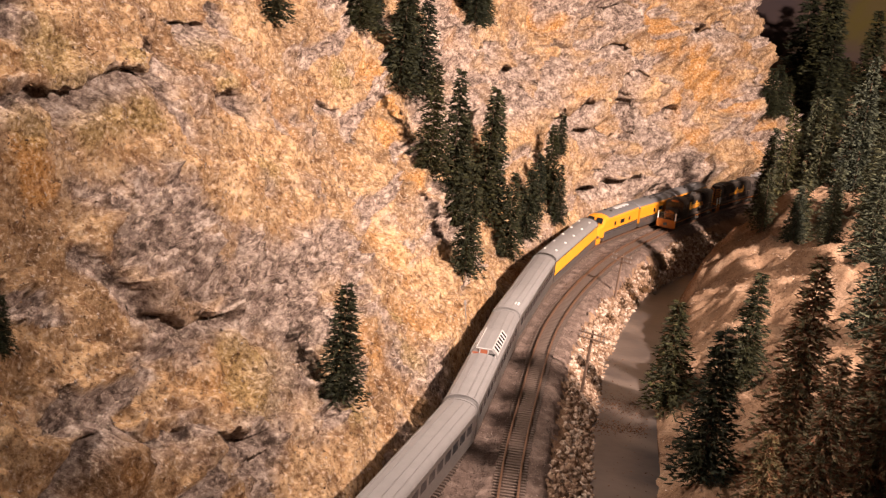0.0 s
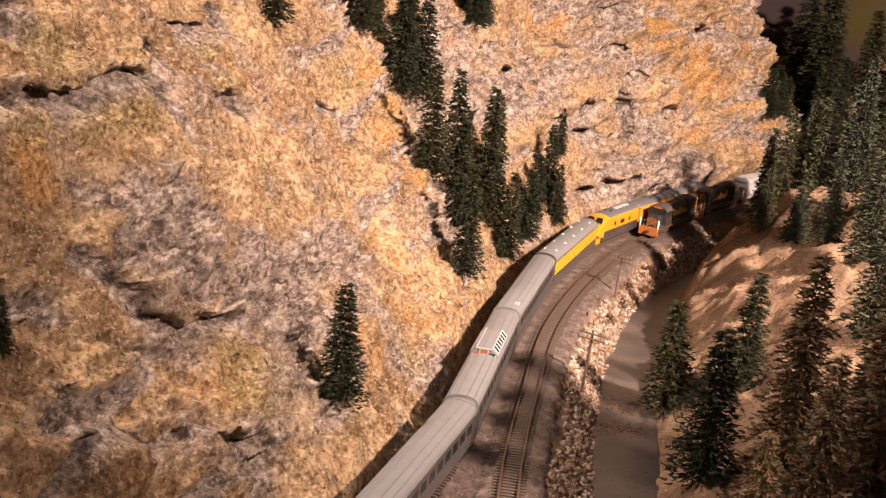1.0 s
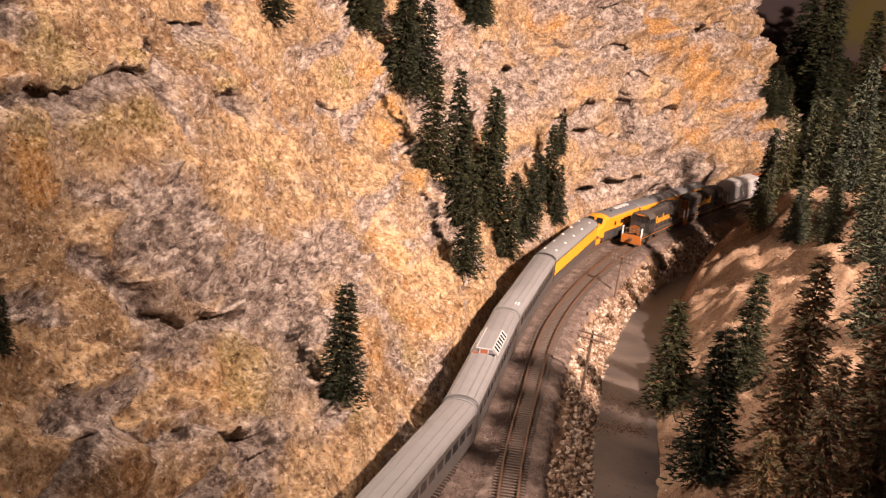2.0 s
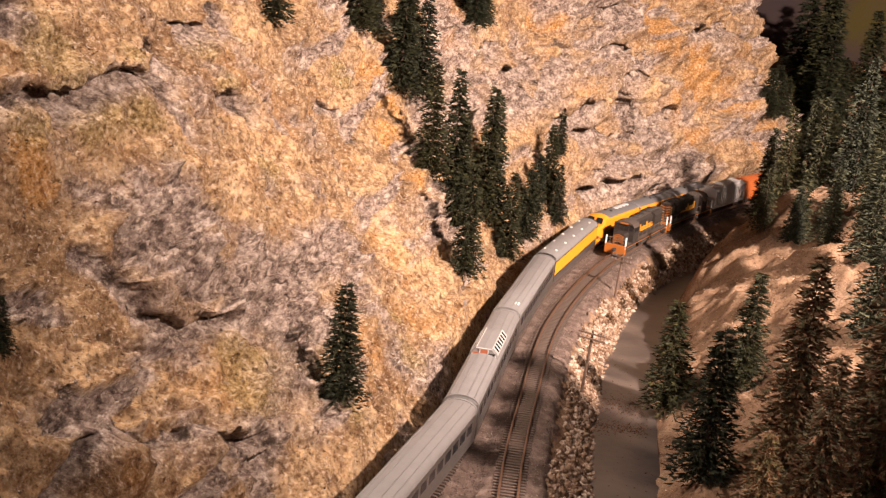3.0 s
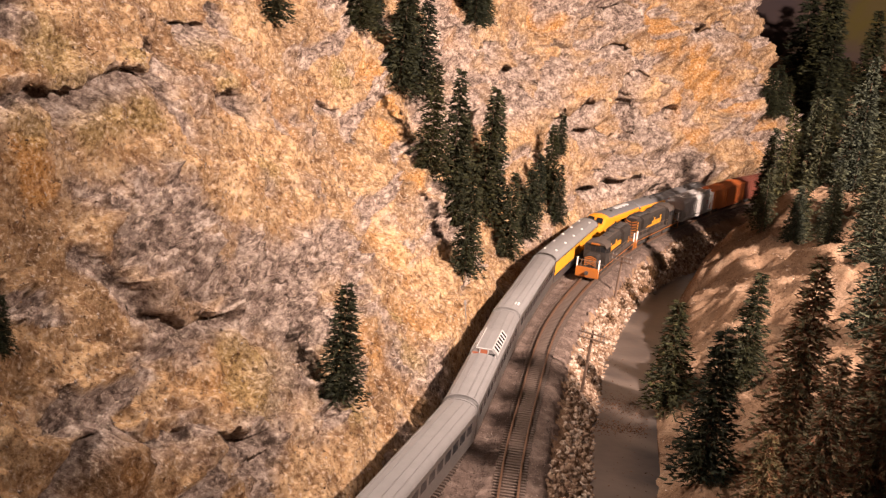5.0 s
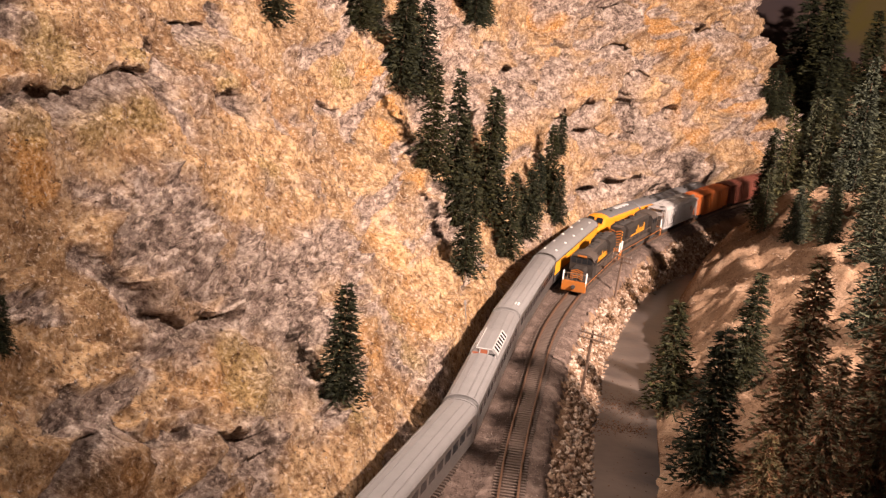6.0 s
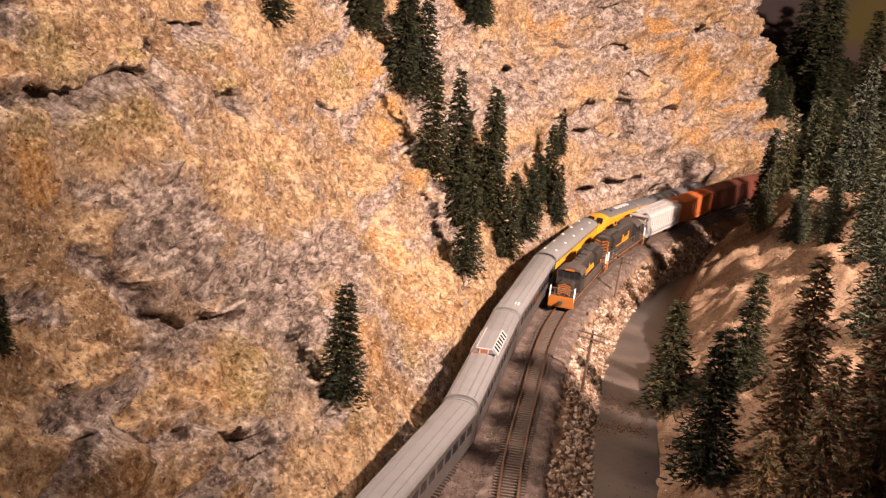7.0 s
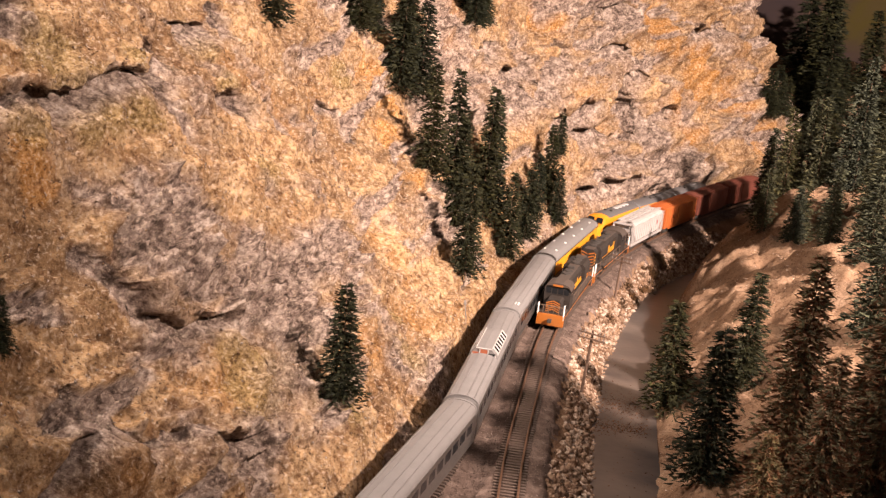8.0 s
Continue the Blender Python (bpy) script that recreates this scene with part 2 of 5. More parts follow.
# Low on the near slope.
LOWER = [
    ((-0.251, 0.791, 0.135), (-0.237, 0.79, 0.122), 0.0037, 0.015),
    ((-0.237, 0.79, 0.122), (-0.22, 0.79, 0.109), 0.0029, 0.012),
    ((-0.22, 0.79, 0.109), (-0.203, 0.797, 0.095), 0.0038, 0.014),
    ((-0.203, 0.801, 0.097), (-0.185, 0.826, 0.099), 0.0030, 0.013),
    ((-0.185, 0.826, 0.099), (-0.143, 0.87, 0.087), 0.0026, 0.011),
    ((-0.147, 0.871, 0.088), (-0.127, 0.912, 0.07), 0.0027, 0.010),
    ((-0.231, 0.775, 0.107), (-0.241, 0.743, 0.106), 0.0032, 0.015),
    ((-0.241, 0.743, 0.106), (-0.236, 0.713, 0.103), 0.0032, 0.013),
    ((-0.286, 0.912, 0.206), (-0.253, 0.912, 0.191), 0.0028, 0.010),
    ((-0.252, 0.912, 0.185), (-0.227, 0.915, 0.161), 0.0028, 0.012),
    ((-0.235, 0.91, 0.157), (-0.201, 0.938, 0.143), 0.0033, 0.012),
    ((-0.201, 0.938, 0.143), (-0.169, 0.979, 0.152), 0.0029, 0.011),
]
# On the far cliff.
CLIFF = [
    ((0.185, 2.272, 0.298), (0.19, 2.27, 0.274), 0.0074, 0.025),
    ((0.258, 2.461, 0.366), (0.315, 2.536, 0.374), 0.0070, 0.026),
    ((0.142, 2.073, 0.211), (0.175, 2.216, 0.267), 0.0080, 0.028),
    ((0.103, 1.999, 0.218), (0.128, 2.063, 0.238), 0.0086, 0.029),
    ((0.261, 2.371, 0.28), (0.331, 2.437, 0.29), 0.0079, 0.025),
    ((0.308, 2.395, 0.21), (0.355, 2.398, 0.177), 0.0079, 0.025),
    ((0.379, 2.312, 0.161), (0.437, 2.506, 0.175), 0.0080, 0.027),
    ((0.244, 2.098, 0.066), (0.301, 2.159, 0.066), 0.0071, 0.024),
    ((0.261, 2.146, 0.092), (0.313, 2.21, 0.098), 0.0062, 0.023),
    ((0.078, 2.038, 0.265), (0.125, 2.149, 0.267), 0.0068, 0.023),
    ((0.224, 2.141, 0.154), (0.272, 2.289, 0.148), 0.0073, 0.023),
    ((0.043, 2.023, 0.293), (0.06, 2.064, 0.312), 0.0067, 0.025),
]
# Smaller notches.
NOTCH = [
    ((-0.199, 1.303, 0.282), (-0.188, 1.309, 0.262), 0.0037, 0.012),
    ((-0.172, 1.403, 0.26), (-0.16, 1.396, 0.235), 0.0040, 0.012),
    ((-0.378, 1.009, 0.385), (-0.369, 0.989, 0.367), 0.0045, 0.015),
    ((-0.17, 1.461, 0.267), (-0.146, 1.5, 0.251), 0.0035, 0.010),
    ((0.499, 2.692, 0.327), (0.608, 2.871, 0.333), 0.0079, 0.024),
    ((0.359, 2.273, 0.036), (0.433, 2.396, 0.026), 0.0078, 0.022),
    ((0.302, 2.389, 0.232), (0.358, 2.42, 0.257), 0.0068, 0.023),
    ((0.167, 2.063, 0.176), (0.224, 2.183, 0.184), 0.0070, 0.024),
    ((-0.141, 0.868, 0.059), (-0.124, 0.898, 0.062), 0.0027, 0.008),
]
# The gully where the trees stand.
GULLY = [
    ((-0.151, 1.75, 0.377), (-0.015, 1.721, 0.152), 0.06, 0.022),
    ((-0.015, 1.721, 0.152), (0.106, 1.838, 0.018), 0.05, 0.02),
]
# Swellings: place, half width, height.
BOULDERS = [
    ((-0.22, 0.756, 0.099), 0.023, 0.020),
    ((-0.254, 0.718, 0.12), 0.019, 0.013),
    ((-0.216, 0.984, 0.196), 0.022, 0.011),
    ((-0.26, 0.953, 0.202), 0.019, 0.010),
    ((-0.228, 0.921, 0.176), 0.018, 0.010),
    ((-0.251, 1.145, 0.3), 0.019, 0.010),
    ((0.237, 2.395, 0.307), 0.038, 0.025),
    ((0.295, 2.388, 0.243), 0.040, 0.027),
    ((0.237, 2.208, 0.179), 0.042, 0.029),
    ((0.119, 2.018, 0.194), 0.025, 0.028),
    ((0.188, 2.191, 0.233), 0.031, 0.023),
    ((-0.161, 0.834, 0.086), 0.026, 0.009),
    ((-0.313, 1.061, 0.337), 0.047, 0.007),
    ((0.322, 2.185, 0.072), 0.052, 0.023),
]
DROP = np.array([0, 0, 0.011])      # the lip hangs over, so the groove itself starts lower
GROOVES = [(np.array(a) - DROP, np.array(b) - DROP, 2.0 * w, 2.5 * d) for a, b, w, d in LEDGE + LOWER + CLIFF + NOTCH] + GULLY
GROOVES += [(p, (p[0] + 0.01, p[1] + 0.012, p[2]), w, -1.7 * h) for p, w, h in BOULDERS]
# Where bare rock shows: place and radius.
ROCK = [
    (-0.252, 1.143, 0.303, 0.0253),
    (-0.298, 1.045, 0.321, 0.0204),
    (-0.332, 0.960, 0.320, 0.0191),
    (-0.293, 0.958, 0.242, 0.0239),
    (-0.240, 1.025, 0.245, 0.0300),
    (-0.259, 1.010, 0.257, 0.0198),
    (-0.176, 1.069, 0.187, 0.0260),
    (-0.205, 0.986, 0.157, 0.0392),
    (-0.168, 0.985, 0.144, 0.0293),
    (-0.184, 1.346, 0.260, 0.0243),
    (-0.159, 1.368, 0.246, 0.0194),
    (-0.254, 0.770, 0.120, 0.0246),
    (-0.132, 0.892, 0.062, 0.0322),
    (-0.174, 0.837, 0.088, 0.0348),
    (-0.208, 1.308, 0.295, 0.0248),
    (-0.140, 1.262, 0.205, 0.0271),
    (-0.219, 0.872, 0.133, 0.0134),
    (-0.088, 1.279, 0.138, 0.0184),
]
# Bare rock on the far cliff.
CLIFF_ROCK = [
    (0.237, 2.369, 0.293, 0.0665),
    (0.318, 2.391, 0.200, 0.0676),
    (0.188, 2.108, 0.181, 0.0496),
    (0.108, 2.151, 0.288, 0.0502),
    (0.296, 2.150, 0.081, 0.0819),
    (0.457, 2.438, 0.065, 0.0700),
    (0.526, 2.447, 0.077, 0.0588),
    (0.529, 2.707, 0.295, 0.0642),
    (0.658, 2.988, 0.325, 0.0569),
    (0.082, 1.986, 0.218, 0.0372),
    (0.284, 2.484, 0.356, 0.0581),
    (0.423, 2.486, 0.188, 0.0471),
    (0.128, 1.915, 0.039, 0.0457),
    (0.206, 2.053, 0.086, 0.0390),
    (0.381, 2.529, 0.283, 0.0417),
]
# Where grass shows.
GRASS = [
    (-0.304, 1.004, 0.304, 0.0395),
    (-0.328, 0.936, 0.306, 0.0280),
    (-0.270, 1.046, 0.297, 0.0203),
    (-0.233, 1.244, 0.305, 0.0190),
    (-0.290, 1.085, 0.342, 0.0210),
    (-0.145, 0.950, 0.105, 0.0430),
    (-0.108, 1.069, 0.102, 0.0237),
    (-0.120, 1.012, 0.099, 0.0252),
    (-0.345, 1.010, 0.357, 0.0349),
    (-0.067, 1.014, 0.061, 0.0305),
    (-0.043, 1.254, 0.074, 0.0244),
    (-0.272, 1.254, 0.352, 0.0299),
    (-0.183, 1.184, 0.233, 0.0227),
    (-0.257, 0.965, 0.209, 0.0192),
    (-0.025, 1.202, 0.042, 0.0296),
    (-0.157, 1.569, 0.291, 0.0221),
]
# Where rusty ochre soil shows.
OCHRE = [
    (-0.122, 1.639, 0.288, 0.0353),
    (-0.084, 1.572, 0.218, 0.0266),
    (-0.092, 1.654, 0.243, 0.0264),
    (-0.036, 1.916, 0.308, 0.0446),
    (-0.026, 1.999, 0.361, 0.0372),
    (0.527, 2.662, 0.250, 0.0708),
    (0.477, 2.515, 0.172, 0.0598),
    (0.396, 2.599, 0.326, 0.0611),
    (0.681, 2.808, 0.107, 0.0541),
    (0.137, 2.291, 0.362, 0.0427),
    (-0.040, 1.536, 0.162, 0.0262),
    (-0.319, 0.915, 0.272, 0.0275),
    (0.320, 2.408, 0.276, 0.0272),
    (0.617, 2.795, 0.168, 0.0668),
]
# Where a shadow on the near slope is painted into the soil colour.
HILL_SHADE = [
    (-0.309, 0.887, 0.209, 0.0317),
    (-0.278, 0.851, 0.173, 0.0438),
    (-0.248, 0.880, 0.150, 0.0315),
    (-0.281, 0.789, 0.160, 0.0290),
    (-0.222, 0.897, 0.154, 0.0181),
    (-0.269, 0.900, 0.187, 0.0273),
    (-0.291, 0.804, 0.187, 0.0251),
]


def hill_frame(s, u):
    """The smooth hillside: s along its foot, u up the slope."""
    steep = np.interp(s, [0, 1.5, 2.2, 2.7, 3.4], [0.80, 0.84, 0.92, 1.02, 1.08])
    run = u * np.cos(steep) * (1 - 0.12 * u)
    rise = u * np.sin(steep)
    px, py = np.interp(s, FOOT.s, FOOT.p[:, 0]), np.interp(s, FOOT.s, FOOT.p[:, 1])
    dx, dy = np.interp(s, FOOT.s, FOOT.d[:, 0]), np.interp(s, FOOT.s, FOOT.d[:, 1])
    n = np.hypot(dx, dy)
    dx, dy = dx / n, dy / n
    pts = np.stack([px - dy * run, py + dx * run, rise - 0.006], 1)
    nor = np.stack([dy * np.sin(steep), -dx * np.sin(steep), np.cos(steep)], 1)
    return pts, nor


def cover(pts, patches, soft=0.6):
    """How far each point lies inside the patches, with a ragged edge."""
    total = np.zeros(len(pts))
    wob = 0.45 * fbm(pts, 28, 4, 0.6)
    for x, y, z, r in patches:
        d = np.linalg.norm(pts - np.array([x, y, z]), axis=1) / r
        total = np.maximum(total, np.clip((1.25 - d + wob) / soft, 0, 1))
    return total


HILL_POINTS = []


def hill_top(x, y):
    """Height of the hillside over a place in plan."""
    p = HILL_POINTS[0]
    return float(p[np.argmin((p[:, 0] - x) ** 2 + (p[:, 1] - y) ** 2), 2])


def build_hill():
    step = 0.0025
    s = np.arange(0.30, FOOT.s[-1] - 0.01, step)
    u = np.arange(0, 0.80, step)
    SS, U = np.meshgrid(s, u, indexing="ij")
    pts, nor = hill_frame(SS.ravel(), U.ravel())
    lift = np.clip(U.ravel() / 0.05, 0.0, 1)
    rock = np.clip(cover(pts, ROCK + CLIFF_ROCK, 1.5) + np.clip(fbm(pts, 7, 4) - 0.22, 0, 1) * 1.3 + 0.5 * np.clip(fbm(pts * np.array([1, 1, 1.6]) + 9.1, 17, 4, 0.6) - 0.35, 0, 1), 0, 1)
    flat = pts * np.array([1, 1, 2.4])
    d = 0.030 * fbm(pts, 3.2, 3) + 0.010 * fbm(flat, 11, 4, 0.55, True) * np.clip(fbm(pts, 4.0, 2) + 0.35, 0, 1)
    crag = np.abs(fbm(flat, 30, 4, 0.6))
    far = np.clip((SS.ravel() - 2.25) / 0.35, 0, 1)
    d += far * (0.026 * fbm(pts * np.array([1, 1, 1.5]), 7, 3, 0.5, True) + 0.026 * np.abs(fbm(pts + 3.7, 15, 3, 0.55)) - 0.009)
    crest = np.clip((SS.ravel() - 2.55) / 0.30, 0, 1)
    d += crest * (0.013 * fbm(pts * np.array([1, 1, 1.5]), 7, 3, 0.5, True) + 0.016 * np.abs(fbm(pts + 3.7, 17, 3, 0.6)) - 0.006)
    rock = np.clip(rock + far * np.clip(fbm(pts, 11, 3, 0.5) * 0.9 - 0.1, 0, 0.7), 0, 1)
    # ledges: each bed juts out over the one below it
    bed = (pts[:, 2] + 0.035 * fbm(pts, 5, 4) + 0.06 * pts[:, 0]) * 15
    ledge = (1 - bed % 1) * np.clip(2.2 * fbm(pts, 4.4, 4, 0.6) - 0.25, 0, 1)
    d += 0.013 * ledge
    rock = np.clip(rock + 0.7 * (np.clip(2.2 * fbm(pts, 4.4, 4, 0.6) - 0.25, 0, 1)) * (bed % 1 > 0.72), 0, 1)
    d += rock * (0.022 * crag - 0.008) + 0.0062 * fbm(pts, 42, 3, 0.6)
    d += 0.0042 * fbm(pts, 120, 2, 0.75) * (0.75 + 0.3 * rock)
    pts = pts + nor * (d * lift)[:, None]
    cut, swell = np.zeros(len(pts)), np.zeros(len(pts))
    ragged = 1 + 0.45 * fbm(pts, 45, 3)
    for a, b, w, depth in GROOVES:
        a, b = np.array(a), np.array(b)
        t = np.clip(((pts - a) @ (b - a)) / ((b - a) @ (b - a)), 0, 1)
        v = pts - (a + t[:, None] * (b - a))
        v -= 0.9 * np.sum(v * nor, 1)[:, None] * nor
        g = np.exp(-(np.linalg.norm(v, axis=1) * ragged / w) ** 2)
        if 0 < depth and w < 0.04:
            cut = np.maximum(cut, depth * g)
            rock = np.maximum(rock, np.exp(-(np.linalg.norm(v, axis=1) * ragged / (1.5 * w)) ** 2))
        else:
            swell -= depth * g
    under = -nor + np.array([0, 0, 0.85])          # crevices run in under their upper lip
    pts = pts + nor * (swell * lift)[:, None] + under * (1.15 * cut * lift)[:, None]
    HILL_POINTS.append(pts)
    ob = sheet("hillside", pts, len(s), len(u), MAT_HILL)
    for name, val in (("rock", rock), ("grass", cover(pts, GRASS)), ("ochre", cover(pts, OCHRE)), ("hill_shade", cover(pts, HILL_SHADE, 1.2))):
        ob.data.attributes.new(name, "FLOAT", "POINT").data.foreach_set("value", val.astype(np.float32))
    tagged(ob, "steep dry golden hillside with rock outcrops and leaf litter", "hillside", kind="structure")
    # leaf litter and crumbs of stone lying on the slope
    rs = np.random.RandomState(3)
    n = 130000
    pick = rs.randint(0, len(pts), int(n * 1.6))
    pick = pick[(rs.rand(len(pick)) > 0.8 * rock[pick]) & (SS.ravel()[pick] > 0.6) & (U.ravel()[pick] < 0.62)][:n]
    litter("leaf_litter", pts[pick] + rs.normal(0, 0.0010, (len(pick), 3)), rs, 0.0008, 0.0025, MAT_LITTER, "dry leaf litter and stone crumbs strewn over the hillside", 0.1, nor[pick])
    return ob


def litter(name, at, rs, small, large, mat, label, lift=0.3, nor=None):
    """Small four-faced crumbs at the given places, as one object."""
    n = len(at)
    size = small + (large - small) * rs.rand(n, 1, 1) ** 2.2
    shape = rs.normal(0, 1, (n, 4, 3))
    shape -= shape.mean(1, keepdims=True)
    shape /= np.linalg.norm(shape, axis=2, keepdims=True)
    up = np.tile([0.0, 0.0, 1.0], (n, 1)) if nor is None else nor
    shape -= 0.62 * np.sum(shape * up[:, None, :], 2, keepdims=True) * up[:, None, :]
    thin = np.cross(up, rs.normal(0, 1, (n, 3)))
    thin /= np.linalg.norm(thin, axis=1, keepdims=True)
    shape -= (0.75 * rs.rand(n, 1, 1)) * np.sum(shape * thin[:, None, :], 2, keepdims=True) * thin[:, None, :]
    v = at[:, None, :] + shape * size + up[:, None, :] * size * lift
    i = np.arange(n)[:, None] * 4
    f = np.concatenate([i + np.array(q) for q in ((0, 1, 2), (0, 3, 1), (1, 3, 2), (2, 3, 0))])
    return tagged(faces_mesh(name, v.reshape(-1, 3), f, mat), label, "litter", kind="stuff")


def ground_height(xy):
    d, _ = FREIGHT.distance(xy)
    c, along = CREEK.distance(xy)
    half = np.interp(along, [0, 1.45, 1.9, 2.2, 3.2], [0.024, 0.023, 0.023, 0.022, 0.022])
    e = c - half
    p3 = np.c_[xy, np.zeros(len(xy))]
    rough = fbm(p3, 30, 4, 0.55)
    bed = np.full(len(xy), -0.0050)
    fall = np.clip(d - 0.026, 0, 1) / (np.clip(d - 0.026, 0, 1) + np.clip(0.004 - (c + half), 0, 1) + 1e-4)      # from the track's edge down to the water
    left = np.where(d < 0.026, bed, bed - 0.0545 * np.clip(fall, 0, 1) ** 1.15 + 0.0018 * rough * np.clip(4 * fall * (1 - fall), 0, 1))
    left = np.where(c > -half, -0.056, left)
    steep = np.interp(along, [0, 2.05, 2.2, 2.6, 2.9], [0.0, 0.0, 0.045, 0.045, 0.0])     # an undercut bluff where the creek turns
    hill = -0.056 + steep * np.clip(e / 0.035, 0, 1) + 0.90 * np.clip(e, 0, 0.13) + 0.55 * np.clip(e - 0.13, 0, 0.25) + 0.3 * np.clip(e - 0.38, 0, 2)
    hill += np.clip(e / 0.04, 0, 1) * (0.009 * rough + 0.0028 * fbm(p3, 120, 2, 0.7) + 0.03 * fbm(p3, 4.5, 3) + 0.008 * fbm(p3, 12, 3, 0.6, True))
    z = np.where(e > 0, hill, left + 0.0008 * rough)
    z = np.where(d > 0.022, np.minimum(z, -0.004 + 0.9 * (d - 0.022)), z)
    back = np.clip((xy[:, 1] - 3.0) / 0.5, 0, 1) * np.clip((xy[:, 0] - 0.75) / 0.2, 0, 1)
    return np.where(d < -0.1, z + 0.24 * back + back * 0.02 * fbm(p3, 9, 3), z)


def build_ground():
    step = 0.006
    x = np.arange(-0.55, 1.6, step)
    y = np.arange(-0.1, 3.75, step)
    X, Y = np.meshgrid(x, y, indexing="ij")
    xy = np.c_[X.ravel(), Y.ravel()]
    z = ground_height(xy)
    ob = sheet("ground", np.c_[xy, z], len(x), len(y), MAT_GROUND)
    tagged(ob, "brown canyon floor of track bed and rocky creek bank", "ground", kind="structure")
    bm = bmesh.new()
    rows = [[bm.verts.new((*(p + q * k), -0.0455)) for k in (-0.04, 0.0, 0.04)] for p, q in zip(CREEK.p[::6], np.c_[CREEK.d[:, 1], -CREEK.d[:, 0]][::6])]
    for a, b in zip(rows, rows[1:]):
        for k in (0, 1):
            bm.faces.new((a[k], a[k + 1], b[k + 1], b[k]))
    tagged(part("water", bm, MAT_WATER), "narrow dull grey creek with still shallow water", "creek", kind="structure")


def box(bm, x0, x1, y0, y1, z0, z1):
    v = [bm.verts.new((x, y, z)) for x in (x0, x1) for y in (y0, y1) for z in (z0, z1)]
    for f in ((0, 1, 3, 2), (4, 6, 7, 5), (0, 4, 5, 1), (2, 3, 7, 6), (0, 2, 6, 4), (1, 5, 7, 3)):
        bm.faces.new([v[i] for i in f])
    return v

build_hill()
build_ground()

# ---- the two tracks ----
rnd = random.Random(5)


def ballast_bed():
    """One crowned bed of fine crushed stone under both tracks."""
    s = np.arange(0.25, 3.95, 0.004)
    d = np.arange(-0.115, 0.042, 0.0025)
    p = np.array([FREIGHT.at(q) for q in s])
    w = np.array([FREIGHT.way(q) for q in s])
    n = np.stack([w[:, 1], -w[:, 0]], 1)
    xy = (p[:, None, :] + n[:, None, :] * d[None, :, None]).reshape(-1, 2)
    df, _ = FREIGHT.distance(xy)
    dv, _ = VARNISH.distance(xy)
    r = fbm(np.c_[xy, np.zeros(len(xy))], 220, 3, 0.7)
    near = np.minimum(np.abs(df), np.abs(dv))
    z = -0.0007 - 0.0027 * np.clip((near - 0.017) / 0.014, 0, 1) + 0.0005 * r
    z -= 0.02 * np.clip((df - 0.030 - 0.004 * r) / 0.012, 0, 1)
    ob = sheet("ballast", np.c_[xy, z], len(s), len(d), MAT_BALLAST)
    tagged(ob, "dusty brown crushed stone ballast under the tracks", "ballast", kind="structure")


def tie_mesh(k):
    bm = bmesh.new()
    box(bm, -0.0148, 0.0148, -0.00125, 0.00125, -0.001, 0.0018)
    for v in bm.verts:
        v.co.x += rnd.uniform(-0.0006, 0.0006)
        v.co.y += rnd.uniform(-0.0002, 0.0002)
    me = bpy.data.meshes.new("tie")
    bm.to_mesh(me)
    bm.free()
    me.materials.append(MAT_TIE)
    return me


TIES = [tie_mesh(k) for k in range(6)]


def track(line, label, s0, s1):
    t = thing("track", label, "railway track", "canyon tracks")
    for side in (-1, 1):
        bm = bmesh.new()
        prev = None
        for p, d in zip(line.p[::4], line.d[::4]):
            n = np.array([d[1], -d[0]])
            ring = [bm.verts.new((*(p + n * (side * 0.0087 + k)), z)) for k, z in
                    ((-0.0012, 0.0016), (-0.0004, 0.0021), (-0.0007, 0.0036), (-0.0007, 0.0046), (0.0007, 0.0046), (0.0007, 0.0036), (0.0004, 0.0021), (0.0012, 0.0016))]
            if prev:
                for k in range(8):
                    bm.faces.new((prev[k], prev[(k + 1) % 8], ring[(k + 1) % 8], ring[k]))
            prev = ring
        part("rail", bm, MAT_RAIL, t, "thin rusty steel rail")
    rest = bmesh.new()
    s = 0.3
    while s < 3.9:
        p, d = line.at(s), line.way(s)
        turn = math.atan2(-d[0], d[1]) + rnd.uniform(-0.02, 0.02)
        m = Matrix.Translation((*p, 0)) @ Matrix.Rotation(turn, 4, "Z")
        if s0 < s < s1:
            o = new("tie", TIES[rnd.randrange(6)])
            o.parent, o.matrix_basis = t, m
        else:
            v = box(rest, -0.0148, 0.0148, -0.00125, 0.00125, -0.001, 0.0018)
            for q in v:
                q.co = m @ q.co
        s += 0.0063
    tagged(part("distant_ties_bed", rest, MAT_TIE, t), kind="stuff")


def thing(name, label, category, group=""):
    e = new(name)
    e.empty_display_size = 0.02
    return tagged(e, label, category, group)


ballast_bed()
track(FREIGHT, "curved single track with rusty rails and weathered wooden ties", 1.25, 2.95)
track(VARNISH, "curved track with rusty rails beneath the standing passenger train", 1.10, 1.55)

